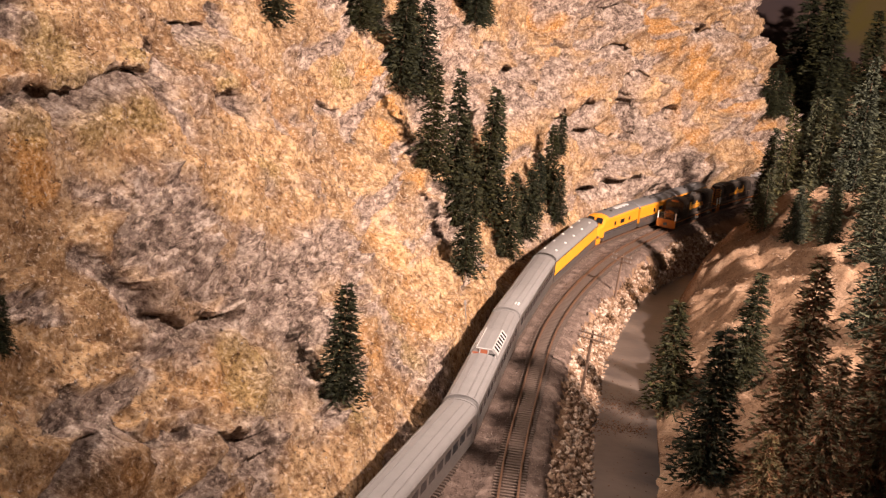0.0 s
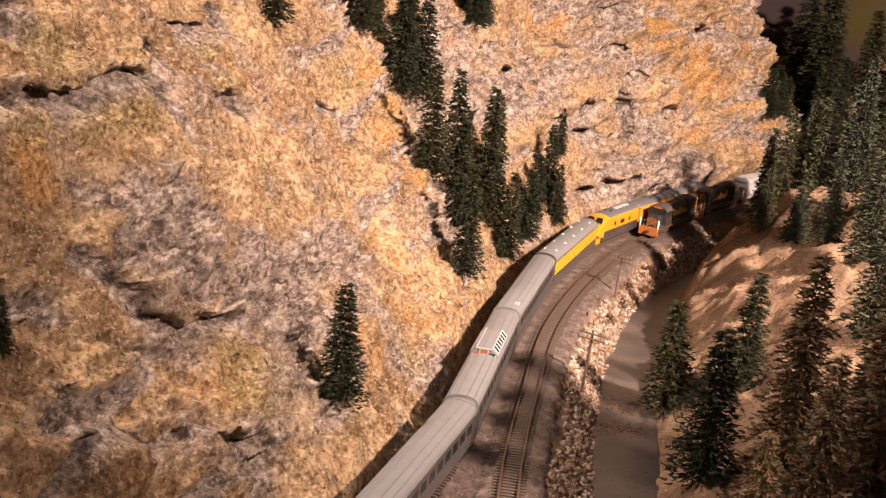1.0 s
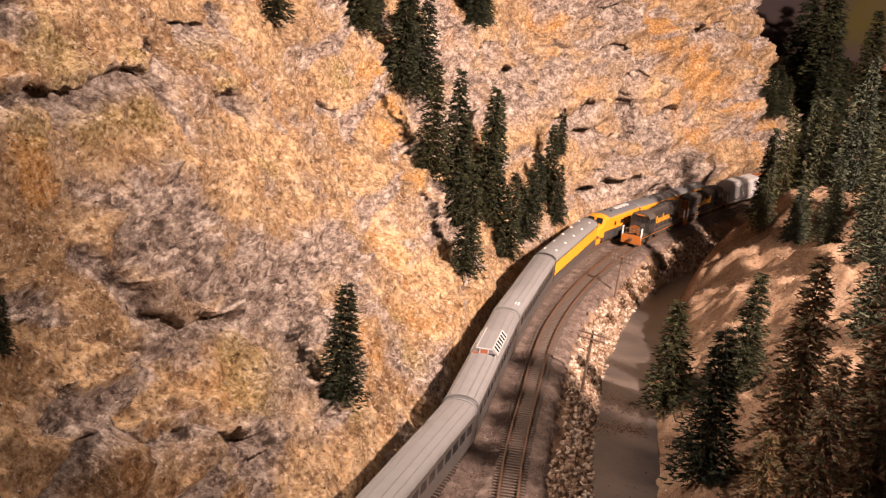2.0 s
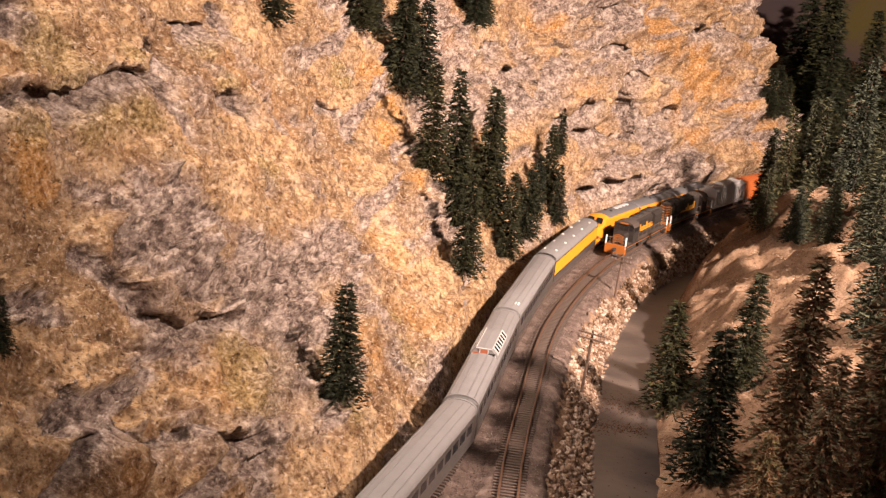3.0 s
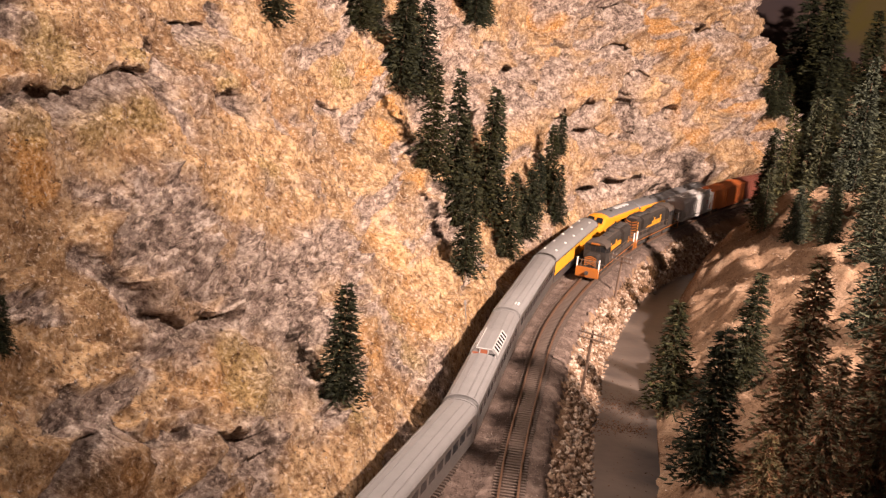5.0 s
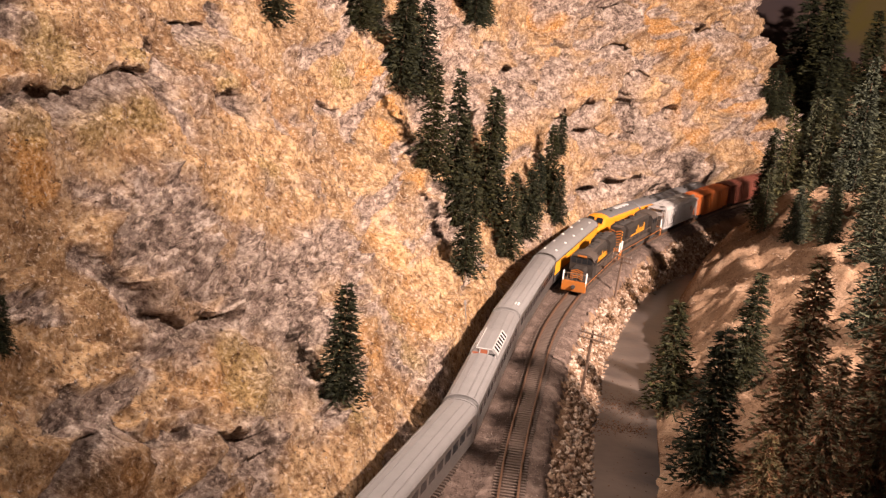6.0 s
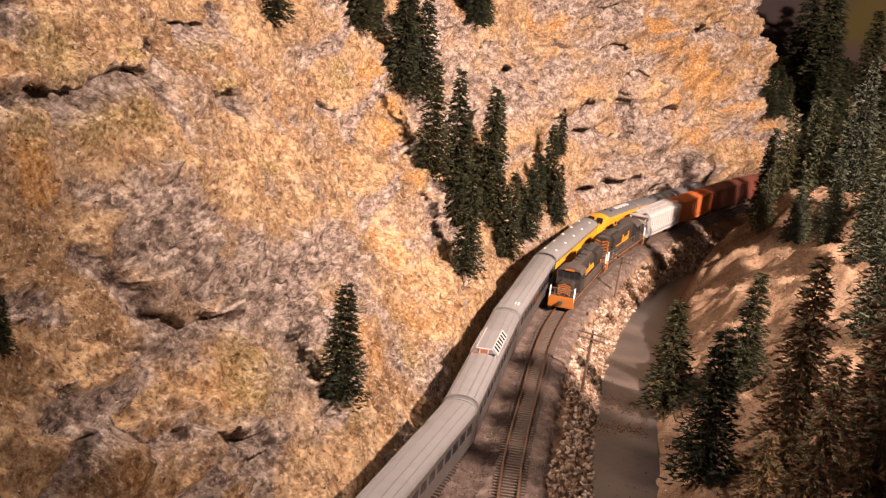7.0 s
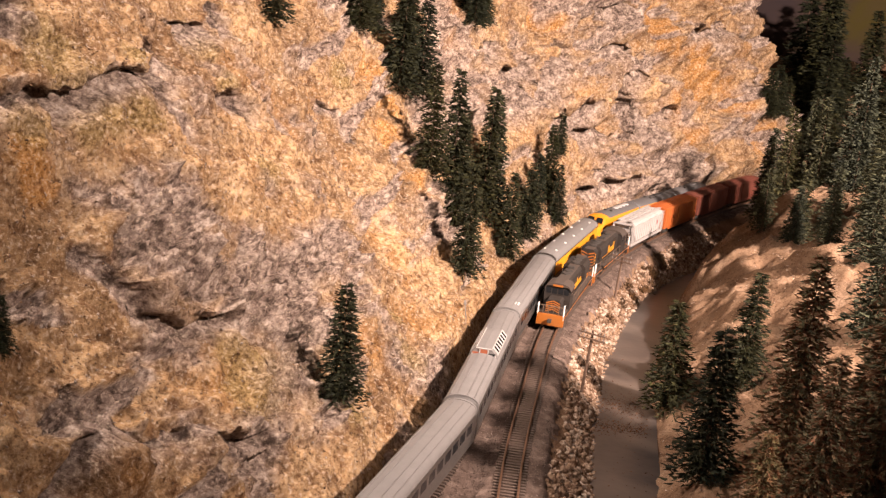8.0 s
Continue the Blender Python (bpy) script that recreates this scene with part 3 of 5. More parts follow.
# ---- rolling stock: modelled in full-size metres, reduced to the layout's scale ----
S = 1 / 87.1
MAT_SILVER = painted("stainless_side", (0.36, 0.33, 0.31), 0.32, 0.85, 0.6, 90)
MAT_ROOF = painted("dusty_grey_roof", (0.235, 0.222, 0.215), 0.5, 0.1, 0.5, 70)
MAT_SOOT = painted("sooty_grey_roof", (0.13, 0.125, 0.125), 0.55, 0.0, 0.5, 60)
MAT_YELLOW = painted("golden_orange_paint", (0.74, 0.32, 0.02), 0.45, 0, 0.25, 80)
MAT_GOLD = painted("bright_engine_gold", (0.72, 0.27, 0.014), 0.45, 0, 0.3, 80)
MAT_ORANGE = painted("engine_orange_paint", (0.41, 0.13, 0.016), 0.55, 0, 0.7, 90)
MAT_RUST = painted("orange_red_car_paint", (0.47, 0.12, 0.025), 0.6, 0, 0.55, 70)
MAT_BROWN = painted("mineral_brown_paint", (0.16, 0.045, 0.028), 0.65, 0, 0.5, 70)
MAT_BLACK = painted("weathered_black_paint", (0.026, 0.018, 0.013), 0.8, 0, 0.7, 80)
MAT_DUSTY = painted("brown_road_dust", (0.075, 0.055, 0.043), 0.9, 0, 0.6, 70)
MAT_RAILING = painted("dusty_tan_railing", (0.15, 0.10, 0.068), 0.8, 0, 0.5, 90)
MAT_HOPPER = painted("pale_grey_car_paint", (0.46, 0.43, 0.41), 0.6, 0, 0.5, 60)
MAT_DARK = painted("grimy_underframe", (0.05, 0.042, 0.036), 0.85, 0, 0.6, 90)
MAT_WHITE = painted("white_paint", (0.82, 0.80, 0.76), 0.5, 0, 0.15, 90)
MAT_GLASS, _n, _l, _b = material("dark_window", 0.24, 0, 0.4)
_b.inputs["Base Color"].default_value = (0.015, 0.016, 0.018, 1)
MAT_TAN, _n, _l, _b = material("warm_interior", 0.5)
_b.inputs["Base Color"].default_value = (0.32, 0.10, 0.05, 1)
MAT_RED, _n, _l, _b = material("red_lens", 0.2)
_b.inputs["Base Color"].default_value = (0.6, 0.02, 0.01, 1)
_b.inputs["Emission Color"].default_value = (1.0, 0.06, 0.03, 1)
_b.inputs["Emission Strength"].default_value = 1.2


def model(name, bm, mat, parent, label="", smooth=False):
    bmesh.ops.recalc_face_normals(bm, faces=bm.faces)
    bm.transform(Matrix.Scale(S, 4))
    if smooth:
        for f in bm.faces:
            f.smooth = True
    return part(name, bm, mat, parent, label)


def boxes(*dims):
    bm = bmesh.new()
    for d in dims:
        box(bm, *d)
    return bm


def soft_box(x0, x1, y0, y1, z0, z1, r=0.04):
    bm = boxes((x0, x1, y0, y1, z0, z1))
    bmesh.ops.recalc_face_normals(bm, faces=bm.faces)
    bmesh.ops.bevel(bm, geom=bm.edges[:], offset=r, segments=2, affect="EDGES")
    return bm


def loft(sections, closed=True):
    """Skin through rings of (x, z) points at each y."""
    bm = bmesh.new()
    rings = [[bm.verts.new((x, y, z)) for x, z in ring] for y, ring in sections]
    n = len(rings[0])
    for a, b in zip(rings, rings[1:]):
        for k in range(n if closed else n - 1):
            bm.faces.new((a[k], a[(k + 1) % n], b[(k + 1) % n], b[k]))
    if closed:
        bm.faces.new(rings[0])
        bm.faces.new(rings[-1][::-1])
    return bm


def rod(bm, a, b, r, n=6):
    a, b = Vector(a), Vector(b)
    q = (b - a).to_track_quat("Z", "Y").to_matrix().to_4x4()
    m = Matrix.Translation((a + b) / 2) @ q
    bmesh.ops.create_cone(bm, cap_ends=True, segments=n, radius1=r, radius2=r, depth=(b - a).length, matrix=m)


def disc(bm, x, y, z, r, h, n=12):
    bmesh.ops.create_cone(bm, cap_ends=True, segments=n, radius1=r, radius2=r * 0.92, depth=h, matrix=Matrix.Translation((x, y, z)))


def truck(parent, y, axles=2, spacing=2.6, mat=None):
    """A bogie: two side frames with bolster, and its wheels."""
    span = spacing * (axles - 1) / 2
    bm = boxes((-1.0, 1.0, y - 0.25, y + 0.25, 0.45, 0.75))
    for x in (-1.12, 1.0):
        box(bm, x, x + 0.12, y - span - 0.35, y + span + 0.35, 0.5, 0.78)
        for k in range(axles):
            c = y - span + k * spacing
            box(bm, x - 0.05, x + 0.17, c - 0.16, c + 0.16, 0.32, 0.62)
        for k in range(axles - 1):
            c = y - span + (k + 0.5) * spacing
            box(bm, x - 0.02, x + 0.14, c - 0.35, c + 0.35, 0.3, 0.5)
    t = model("truck", bm, mat or MAT_DARK, parent, "grimy bogie with exposed side frames")
    for k in range(axles):
        for x in (-0.82, 0.7):
            bm = bmesh.new()
            bmesh.ops.create_cone(bm, cap_ends=True, segments=16, radius1=0.46, radius2=0.46, depth=0.12,
                                  matrix=Matrix.Translation((x + 0.06, y - span + k * spacing, 0.46)) @ Euler((0, radians(90), 0)).to_matrix().to_4x4())
            model("wheel", bm, MAT_RAIL, t)


def coupler(parent, y):
    model("coupler", soft_box(-0.12, 0.12, y - 0.4, y + 0.4, 0.75, 1.0, 0.03), MAT_DARK, parent)


def car_roof(half, eave, top, y0, y1, ends=0.0, n=14):
    """A rounded roof shell from eave to eave."""
    def ring(k, w=1.0):
        pts = [(half * w * math.cos(a), eave + (top - eave) * k * math.sin(a) ** 0.8) for a in [math.pi * i / n for i in range(n + 1)]]
        return pts + [(-half * w, eave - 0.06), (half * w, eave - 0.06)]
    secs = [(y0, ring(1 - ends, 0.985)), (y0 + 0.35, ring(1.0)), (y1 - 0.35, ring(1.0)), (y1, ring(1 - ends, 0.985))]
    return loft(secs)


def coach(L, label, dome=False, baggage=False, name="passenger_car"):
    """A streamlined passenger car L metres long."""
    c = thing(name, label, "train car", "passenger train")
    h = L / 2
    w = 1.5
    prof = [(-w + 0.1, 0.55), (-w, 0.75), (-w, 3.30), (w, 3.30), (w, 0.75), (w - 0.1, 0.55)]
    model("body", loft([(-h + 0.25, prof), (h - 0.25, prof)]), MAT_SILVER, c, "silver lower body" if baggage else "fluted stainless side")
    model("roof", car_roof(1.5, 3.26, 4.15, -h + 0.2, h - 0.2, 0.12), MAT_ROOF, c, "dusty grey rounded roof", True)
    bm = bmesh.new()
    for x in (-1.02, -0.42, 0.42, 1.02) if not baggage else (-0.9, 0.9):
        z = 3.26 + 0.89 * math.sin(math.acos(x / 1.5)) ** 0.8
        box(bm, x - 0.035, x + 0.035, -h + 0.6, h - 0.6, z - 0.1, z + 0.045)
    model("roof_seam", bm, MAT_ROOF, c)
    for e in (-1, 1):
        model("diaphragm", soft_box(-0.62, 0.62, min(e * (h - 0.25), e * h), max(e * (h - 0.25), e * h), 0.9, 3.5, 0.05), MAT_DARK, c, "black folded end diaphragm")
        arch = [(1.52 * math.cos(a), 3.24 + 0.95 * math.sin(a) ** 0.8) for a in [math.pi * i / 14 for i in range(15)]]
        ring = arch + [(-1.52, 3.0), (1.52, 3.0)]
        y = e * (h - 0.32)
        model("end_band", loft([(y - 0.12, ring), (y + 0.12, ring)]), MAT_DARK if baggage else MAT_ROOF, c, "raised roof end band")
        coupler(c, e * (h + 0.05))
        truck(c, e * (h - 4.2))
    for sx in (-1, 1):
        if baggage:
            model("side_panel", boxes((sx * 1.5 - 0.02, sx * 1.5 + 0.02, -h + 0.28, h - 0.28, 1.52, 3.25)), MAT_YELLOW, c, "golden orange side panel")
            for y in (-h * 0.45, h * 0.35):
                d = boxes((sx * 1.5 - 0.035, sx * 1.5 + 0.035, y - 1.3, y + 1.3, 1.62, 3.1))
                model("baggage_door", d, MAT_YELLOW, c)
            bm = boxes((sx * 1.5 - 0.028, sx * 1.5 + 0.028, -h + 0.3, h - 0.3, 1.46, 1.54), (sx * 1.5 - 0.028, sx * 1.5 + 0.028, -h + 0.3, h - 0.3, 3.18, 3.26))
            model("stripe", bm, MAT_BLACK, c, "thin black pinstripes")
            bm = boxes((sx * 1.47 - 0.02, sx * 1.47 + 0.02, -h + 0.3, h - 0.3, 0.45, 0.74))
            model("skirt", bm, MAT_SILVER, c, "silver skirt")
        else:
            for z in [0.8 + k * 0.15 for k in range(7)] + [2.98, 3.12]:
                model("flute", boxes((sx * 1.5 - 0.03, sx * 1.5 + 0.03, -h + 0.4, h - 0.4, z, z + 0.07)), MAT_SILVER, c)
            n = int(L / 2.1)
            for k in range(n):
                y = -h + 2.2 + k * (L - 4.4) / (n - 1)
                model("window", boxes((sx * 1.5 - 0.012, sx * 1.5 + 0.012, y - 0.72, y + 0.72, 2.02, 2.82)), MAT_GLASS, c)
    model("underfloor_box", boxes((-1.15, 1.15, -3.4, 2.8, 0.35, 0.8), (-1.0, 1.0, 3.2, 4.6, 0.4, 0.8)), MAT_DARK, c)
    if dome:
        y0, y1 = -1.7, 4.6
        def ring(k, z):
            return [(-1.34 * k, 3.5), (-1.28 * k, 4.02 * z), (-0.70 * k, 4.62 * z), (0, 4.70 * z), (0.70 * k, 4.62 * z), (1.28 * k, 4.02 * z), (1.34 * k, 3.5)]
        d = model("dome", loft([(y0, ring(1, 0.99)), (y0 + 0.7, ring(1, 1)), (y1 - 0.5, ring(1, 1)), (y1, ring(0.97, 0.95))]), MAT_ROOF, c, "raised vista dome with grey roof")
        for sx in (-1, 1):
            for k in range(6):
                y = y0 + 1.15 + k * 0.92
                bm = bmesh.new()
                v = [bm.verts.new(q) for q in ((sx * 1.24, y - 0.28, 4.07), (sx * 1.24, y + 0.28, 4.07), (sx * 0.80, y + 0.28, 4.53), (sx * 0.80, y - 0.28, 4.53))]
                bm.faces.new(v)
                r = bmesh.ops.extrude_face_region(bm, geom=bm.faces[:])
                bmesh.ops.translate(bm, verts=[q for q in r["geom"] if isinstance(q, bmesh.types.BMVert)], vec=(sx * 0.03, 0, 0.03))
                model("dome_pane", bm, MAT_GLASS, d)
            bm = bmesh.new()
            for k in range(7):
                y = y0 + 0.69 + k * 0.92
                rod(bm, (sx * 1.27, y, 4.05), (sx * 0.72, y, 4.62), 0.10, 5)
            for a, b in (((sx * 1.28, y0 + 0.4, 4.04), (sx * 1.28, y1 - 0.3, 4.04)), ((sx * 0.74, y0 + 0.4, 4.60), (sx * 0.74, y1 - 0.3, 4.60))):
                rod(bm, a, b, 0.05, 5)
            model("dome_frame", bm, MAT_HOPPER, d, "bright window posts")
        bm = bmesh.new()
        for x in (-1.2, -0.42, 0.42, 1.2):
            rod(bm, (x, y0 - 0.02, 3.7), (x * 0.9, y0 - 0.02, 4.60 if abs(x) < 1 else 4.10), 0.07, 5)
        for z, q in ((3.62, 1.25), (4.58, 0.75)):
            rod(bm, (-q, y0 - 0.02, z), (q, y0 - 0.02, z), 0.07, 5)
        model("windscreen_frame", bm, MAT_HOPPER, d, "cream frame of the dome's end windows")
        for x in (-0.78, 0.0, 0.78):
            model("end_pane", boxes((x - 0.33, x + 0.33, y0 - 0.05, y0, 3.7, 4.5 if x == 0 else 4.2)), MAT_TAN if x < 0.5 else MAT_GLASS, d)
    if baggage:
        for x in (-0.75, 0.75):
            for k in range(5):
                bm = bmesh.new()
                disc(bm, x, -h + 3 + k * (L - 6) / 4, 4.02, 0.17, 0.3)
                model("roof_vent", bm, MAT_WHITE, c, "small white roof vent")
    elif not dome:
        for x, y in ((0.55, -h + 2.2), (0.85, -h + 2.2), (0.55, -h + 2.7), (0.85, -h + 2.7)):
            bm = bmesh.new()
            disc(bm, x, y, 4.03, 0.09, 0.22)
            model("roof_vent", bm, MAT_WHITE, c, "small white roof vent")
    return c


def streamlined_unit(L, cab, label):
    """A cab or booster unit of a streamlined engine, nose at -y."""
    c = thing("diesel_locomotive", label, "locomotive", "passenger train")
    h = L / 2
    w, e = 1.53, 3.45
    def ring(hw, z0, z1, zt):
        return [(-hw, z0), (-hw, z1)] + [(-hw * math.cos(a), z1 + (zt - z1) * math.sin(a) ** 0.8) for a in [math.pi * i / 10 for i in range(1, 10)]] + [(hw, z1), (hw, z0)]
    full = ring(w, 1.15, e, 4.25)
    if cab:
        secs = [(-h + 0.05, ring(0.55, 1.2, 2.1, 2.45)), (-h + 0.35, ring(1.05, 1.15, 2.35, 2.85)), (-h + 1.0, ring(1.40, 1.15, 2.6, 3.05)),
                (-h + 1.75, ring(1.50, 1.15, 2.7, 3.12)), (-h + 2.25, ring(1.52, 1.15, 3.3, 3.98)), (-h + 2.8, ring(w, 1.15, e, 4.2)), (-h + 3.6, full), (h - 0.15, full)]
    else:
        secs = [(-h + 0.15, full), (h - 0.15, full)]
    model("body", loft(secs), MAT_GOLD, c, "golden orange body shell", False)
    y0 = -h + (3.7 if cab else 0.1)
    model("roof", car_roof(1.5, 3.5, 4.29, y0, h - 0.1, 0.03), MAT_SOOT, c, "sooty grey roof", True)
    low = [(-1.5, 0.55), (-1.56, 0.9), (-1.56, 1.95), (1.56, 1.95), (1.56, 0.9), (1.5, 0.55)]
    model("lower_side", loft([(-h + (2.2 if cab else 0.2), low), (h - 0.2, low)]), MAT_SILVER, c, "silver lower side panel")
    for sx in (-1, 1):
        model("stripe", boxes((sx * 1.565 - 0.01, sx * 1.565 + 0.01, -h + 2.4, h - 0.3, 1.88, 1.96), (sx * 1.56 - 0.01, sx * 1.56 + 0.01, -h + 2.4, h - 0.3, 1.55, 1.6)), MAT_BLACK, c)
        for k in range(3):
            y = -h + L * (0.4 + 0.18 * k)
            model("porthole" if k != 1 else "side_grille", boxes((sx * 1.535 - 0.02, sx * 1.535 + 0.02, y - (0.3 if k != 1 else 0.8), y + (0.3 if k != 1 else 0.8), 2.35, 2.95)), MAT_GLASS, c)
    for k in range(4):
        bm = bmesh.new()
        disc(bm, 0, h - 2.2 - k * 1.35, 4.32, 0.52, 0.16, 16)
        model("roof_fan", bm, MAT_HOPPER if cab else MAT_SOOT, c, "round roof cooling fan")
    for x in (-0.45, 0.45):
        bm = bmesh.new()
        disc(bm, x, -h + L * 0.42, 4.3, 0.22, 0.3)
        model("exhaust_stack", bm, MAT_DARK, c)
    if cab:
        for x in (-0.66, 0.66):
            bm = bmesh.new()
            v = [bm.verts.new(q) for q in ((x - 0.56, -h + 1.78, 3.16), (x + 0.56, -h + 1.78, 3.16), (x + 0.46, -h + 2.22, 3.84), (x - 0.46, -h + 2.22, 3.84))]
            bm.faces.new(v)
            r = bmesh.ops.extrude_face_region(bm, geom=bm.faces[:])
            bmesh.ops.translate(bm, verts=[q for q in r["geom"] if isinstance(q, bmesh.types.BMVert)], vec=(0, -0.1, 0.06))
            model("windscreen", bm, MAT_GLASS, c)
        bm = bmesh.new()
        rod(bm, (0, -h + 0.02, 2.35), (0, -h + 0.5, 2.45), 0.26, 12)
        model("headlight", bm, MAT_WHITE, c, "round headlight in the nose")
        model("pilot", soft_box(-1.35, 1.35, -h - 0.1, -h + 1.6, 0.25, 1.16, 0.12), MAT_GOLD, c, "orange pilot")
        model("nose_band", soft_box(-1.42, 1.42, -h + 0.25, -h + 1.3, 1.2, 1.55, 0.1), MAT_SILVER, c, "silver nose band")
    for e2 in (-1, 1):
        coupler(c, e2 * (h + 0.1))
        truck(c, e2 * (h - 3.0), 2, 2.75, MAT_SILVER)
        if e2 > 0 or not cab:
            model("diaphragm", boxes((-0.6, 0.6, min(e2 * (h - 0.15), e2 * (h + 0.1)), max(e2 * (h - 0.15), e2 * (h + 0.1)), 1.2, 3.4)), MAT_DARK, c)
    model("fuel_tank", soft_box(-1.2, 1.2, -1.8, 1.8, 0.35, 0.9, 0.1), MAT_DARK, c)
    return c


def hood_unit(L, label):
    """A six-axle hood locomotive, short nose at -y."""
    c = thing("diesel_locomotive", label, "locomotive", "freight train")
    h = L / 2
    model("frame", soft_box(-1.52, 1.52, -h + 0.6, h - 0.6, 1.18, 1.55, 0.05), MAT_BLACK, c, "black walkway frame")
    for sx in (-1, 1):
        model("walkway", boxes((sx * 1.22 - 0.28, sx * 1.22 + 0.28, -h + 1.4, h - 1.4, 1.55, 1.58)), MAT_DUSTY, c, "dusty walkway tread")
        model("sill_stripe", boxes((sx * 1.53 - 0.01, sx * 1.53 + 0.01, -h + 0.8, h - 0.8, 1.24, 1.34)), MAT_ORANGE, c)
    for e in (-1, 1):
        model("pilot", soft_box(-1.55, 1.55, min(e * (h - 0.75), e * (h - 0.35)), max(e * (h - 0.75), e * (h - 0.35)), 0.28, 1.6, 0.06), MAT_ORANGE, c, "orange pilot plate")
        model("coupler", soft_box(-0.22, 0.22, min(e * (h - 0.4), e * (h + 0.15)), max(e * (h - 0.4), e * (h + 0.15)), 0.72, 1.12, 0.05), MAT_DARK, c)
        for sx in (-1, 1):
            bm = bmesh.new()
            for k in range(2):
                y = e * (h - 0.42 - 0.32 * k)
                rod(bm, (sx * 1.46, y, 1.1), (sx * 1.46, y, 2.75), 0.065, 6)
            rod(bm, (sx * 1.46, e * (h - 0.42), 2.7), (sx * 1.46, e * (h - 0.74), 2.75), 0.055, 6)
            model("corner_handrail", bm, MAT_WHITE, c, "white corner handrail")
        bm = bmesh.new()
        rod(bm, (-1.35, e * (h - 0.45), 2.55), (1.35, e * (h - 0.45), 2.55), 0.05)
        for x in (-0.9, -0.3, 0.3, 0.9):
            rod(bm, (x, e * (h - 0.45), 1.5), (x, e * (h - 0.45), 2.55), 0.04)
        model("end_railing", bm, MAT_RAILING, c)
        truck(c, e * (h - 4.6), 3, 1.75)
        for sx in (-1, 1):
            model("step_well", boxes((sx * 1.25 - 0.25, sx * 1.25 + 0.25, min(e * (h - 1.4), e * (h - 0.8)), max(e * (h - 1.4), e * (h - 0.8)), 0.5, 1.2)), MAT_BLACK, c)
    nose = [(-0.85, 1.5), (-0.85, 2.75), (-0.65, 2.98), (0.65, 2.98), (0.85, 2.75), (0.85, 1.5)]
    model("short_hood", loft([(-h + 1.5, nose), (-h + 3.5, nose)]), MAT_BLACK, c, "low black nose")
    for k in range(5):
        for sx in (-1, 1):
            bm = bmesh.new()
            z = 1.55 + 0.24 * k
            v = [bm.verts.new(q) for q in ((0, -h + 1.49, z + 0.3), (sx * 0.8, -h + 1.49, z), (sx * 0.8, -h + 1.49, z + 0.12), (0, -h + 1.49, z + 0.42))]
            bm.faces.new(v)
            r = bmesh.ops.extrude_face_region(bm, geom=bm.faces[:])
            bmesh.ops.translate(bm, verts=[q for q in r["geom"] if isinstance(q, bmesh.types.BMVert)], vec=(0, -0.02, 0))
            model("chevron", bm, MAT_ORANGE, c, "orange warning chevron")
    cabp = [(-1.5, 1.5), (-1.5, 3.75), (-1.2, 4.2), (-0.5, 4.42), (0.5, 4.42), (1.2, 4.2), (1.5, 3.75), (1.5, 1.5)]
    model("cab", loft([(-h + 3.5, cabp), (-h + 5.9, cabp)]), MAT_BLACK, c, "black crew cab")
    roofp = [(-1.56, 3.72), (-1.25, 4.27), (-0.52, 4.5), (0.52, 4.5), (1.25, 4.27), (1.56, 3.72), (1.2, 4.1), (-1.2, 4.1)]
    model("cab_roof", loft([(-h + 3.35, roofp), (-h + 6.0, roofp)]), MAT_DUSTY, c, "sooty brown cab roof")
    for x in (-1.02, -0.36, 0.36, 1.02):
        model("windscreen", boxes((x - 0.27, x + 0.27, -h + 3.46, -h + 3.5, 3.2, 3.85)), MAT_GLASS, c)
    model("number_board", soft_box(-0.6, 0.6, -h + 3.3, -h + 3.55, 4.05, 4.3, 0.04), MAT_ORANGE, c, "lit orange number board above the windscreen")
    for sx in (-1, 1):
        for y in (-h + 4.2, -h + 5.2):
            model("cab_window", boxes((sx * 1.5 - 0.02, sx * 1.5 + 0.02, y - 0.35, y + 0.35, 3.0, 3.75)), MAT_GLASS, c)
    hood = [(-0.92, 1.5), (-0.92, 3.95), (-0.6, 4.3), (0.6, 4.3), (0.92, 3.95), (0.92, 1.5)]
    model("long_hood", loft([(-h + 5.9, hood), (h - 1.6, hood)]), MAT_BLACK, c, "long black engine hood")
    top = [(-0.62, 4.28), (-0.6, 4.33), (0.6, 4.33), (0.62, 4.28)]
    model("hood_roof", loft([(-h + 6.1, top), (h - 1.65, top)]), MAT_DUSTY, c, "roof grey-brown with exhaust soot")
    wide = [(-1.35, 2.9), (-1.35, 4.0), (-1.0, 4.4), (1.0, 4.4), (1.35, 4.0), (1.35, 2.9)]
    model("radiator", loft([(h - 7.0, wide), (h - 3.2, wide)]), MAT_BLACK, c, "flared radiator section")
    for k in range(3):
        bm = bmesh.new()
        disc(bm, 0, h - 6.3 + k * 1.25, 4.45, 0.55, 0.16, 16)
        model("roof_fan", bm, MAT_DARK, c)
    for y in (-h + 8.6, -h + 10.1):
        bm = bmesh.new()
        disc(bm, 0, y, 4.38, 0.5, 0.16, 16)
        model("roof_fan", bm, MAT_DARK, c)
    model("exhaust_stack", soft_box(-0.35, 0.35, -h + 11.2, -h + 12.0, 4.2, 4.6, 0.05), MAT_DARK, c)
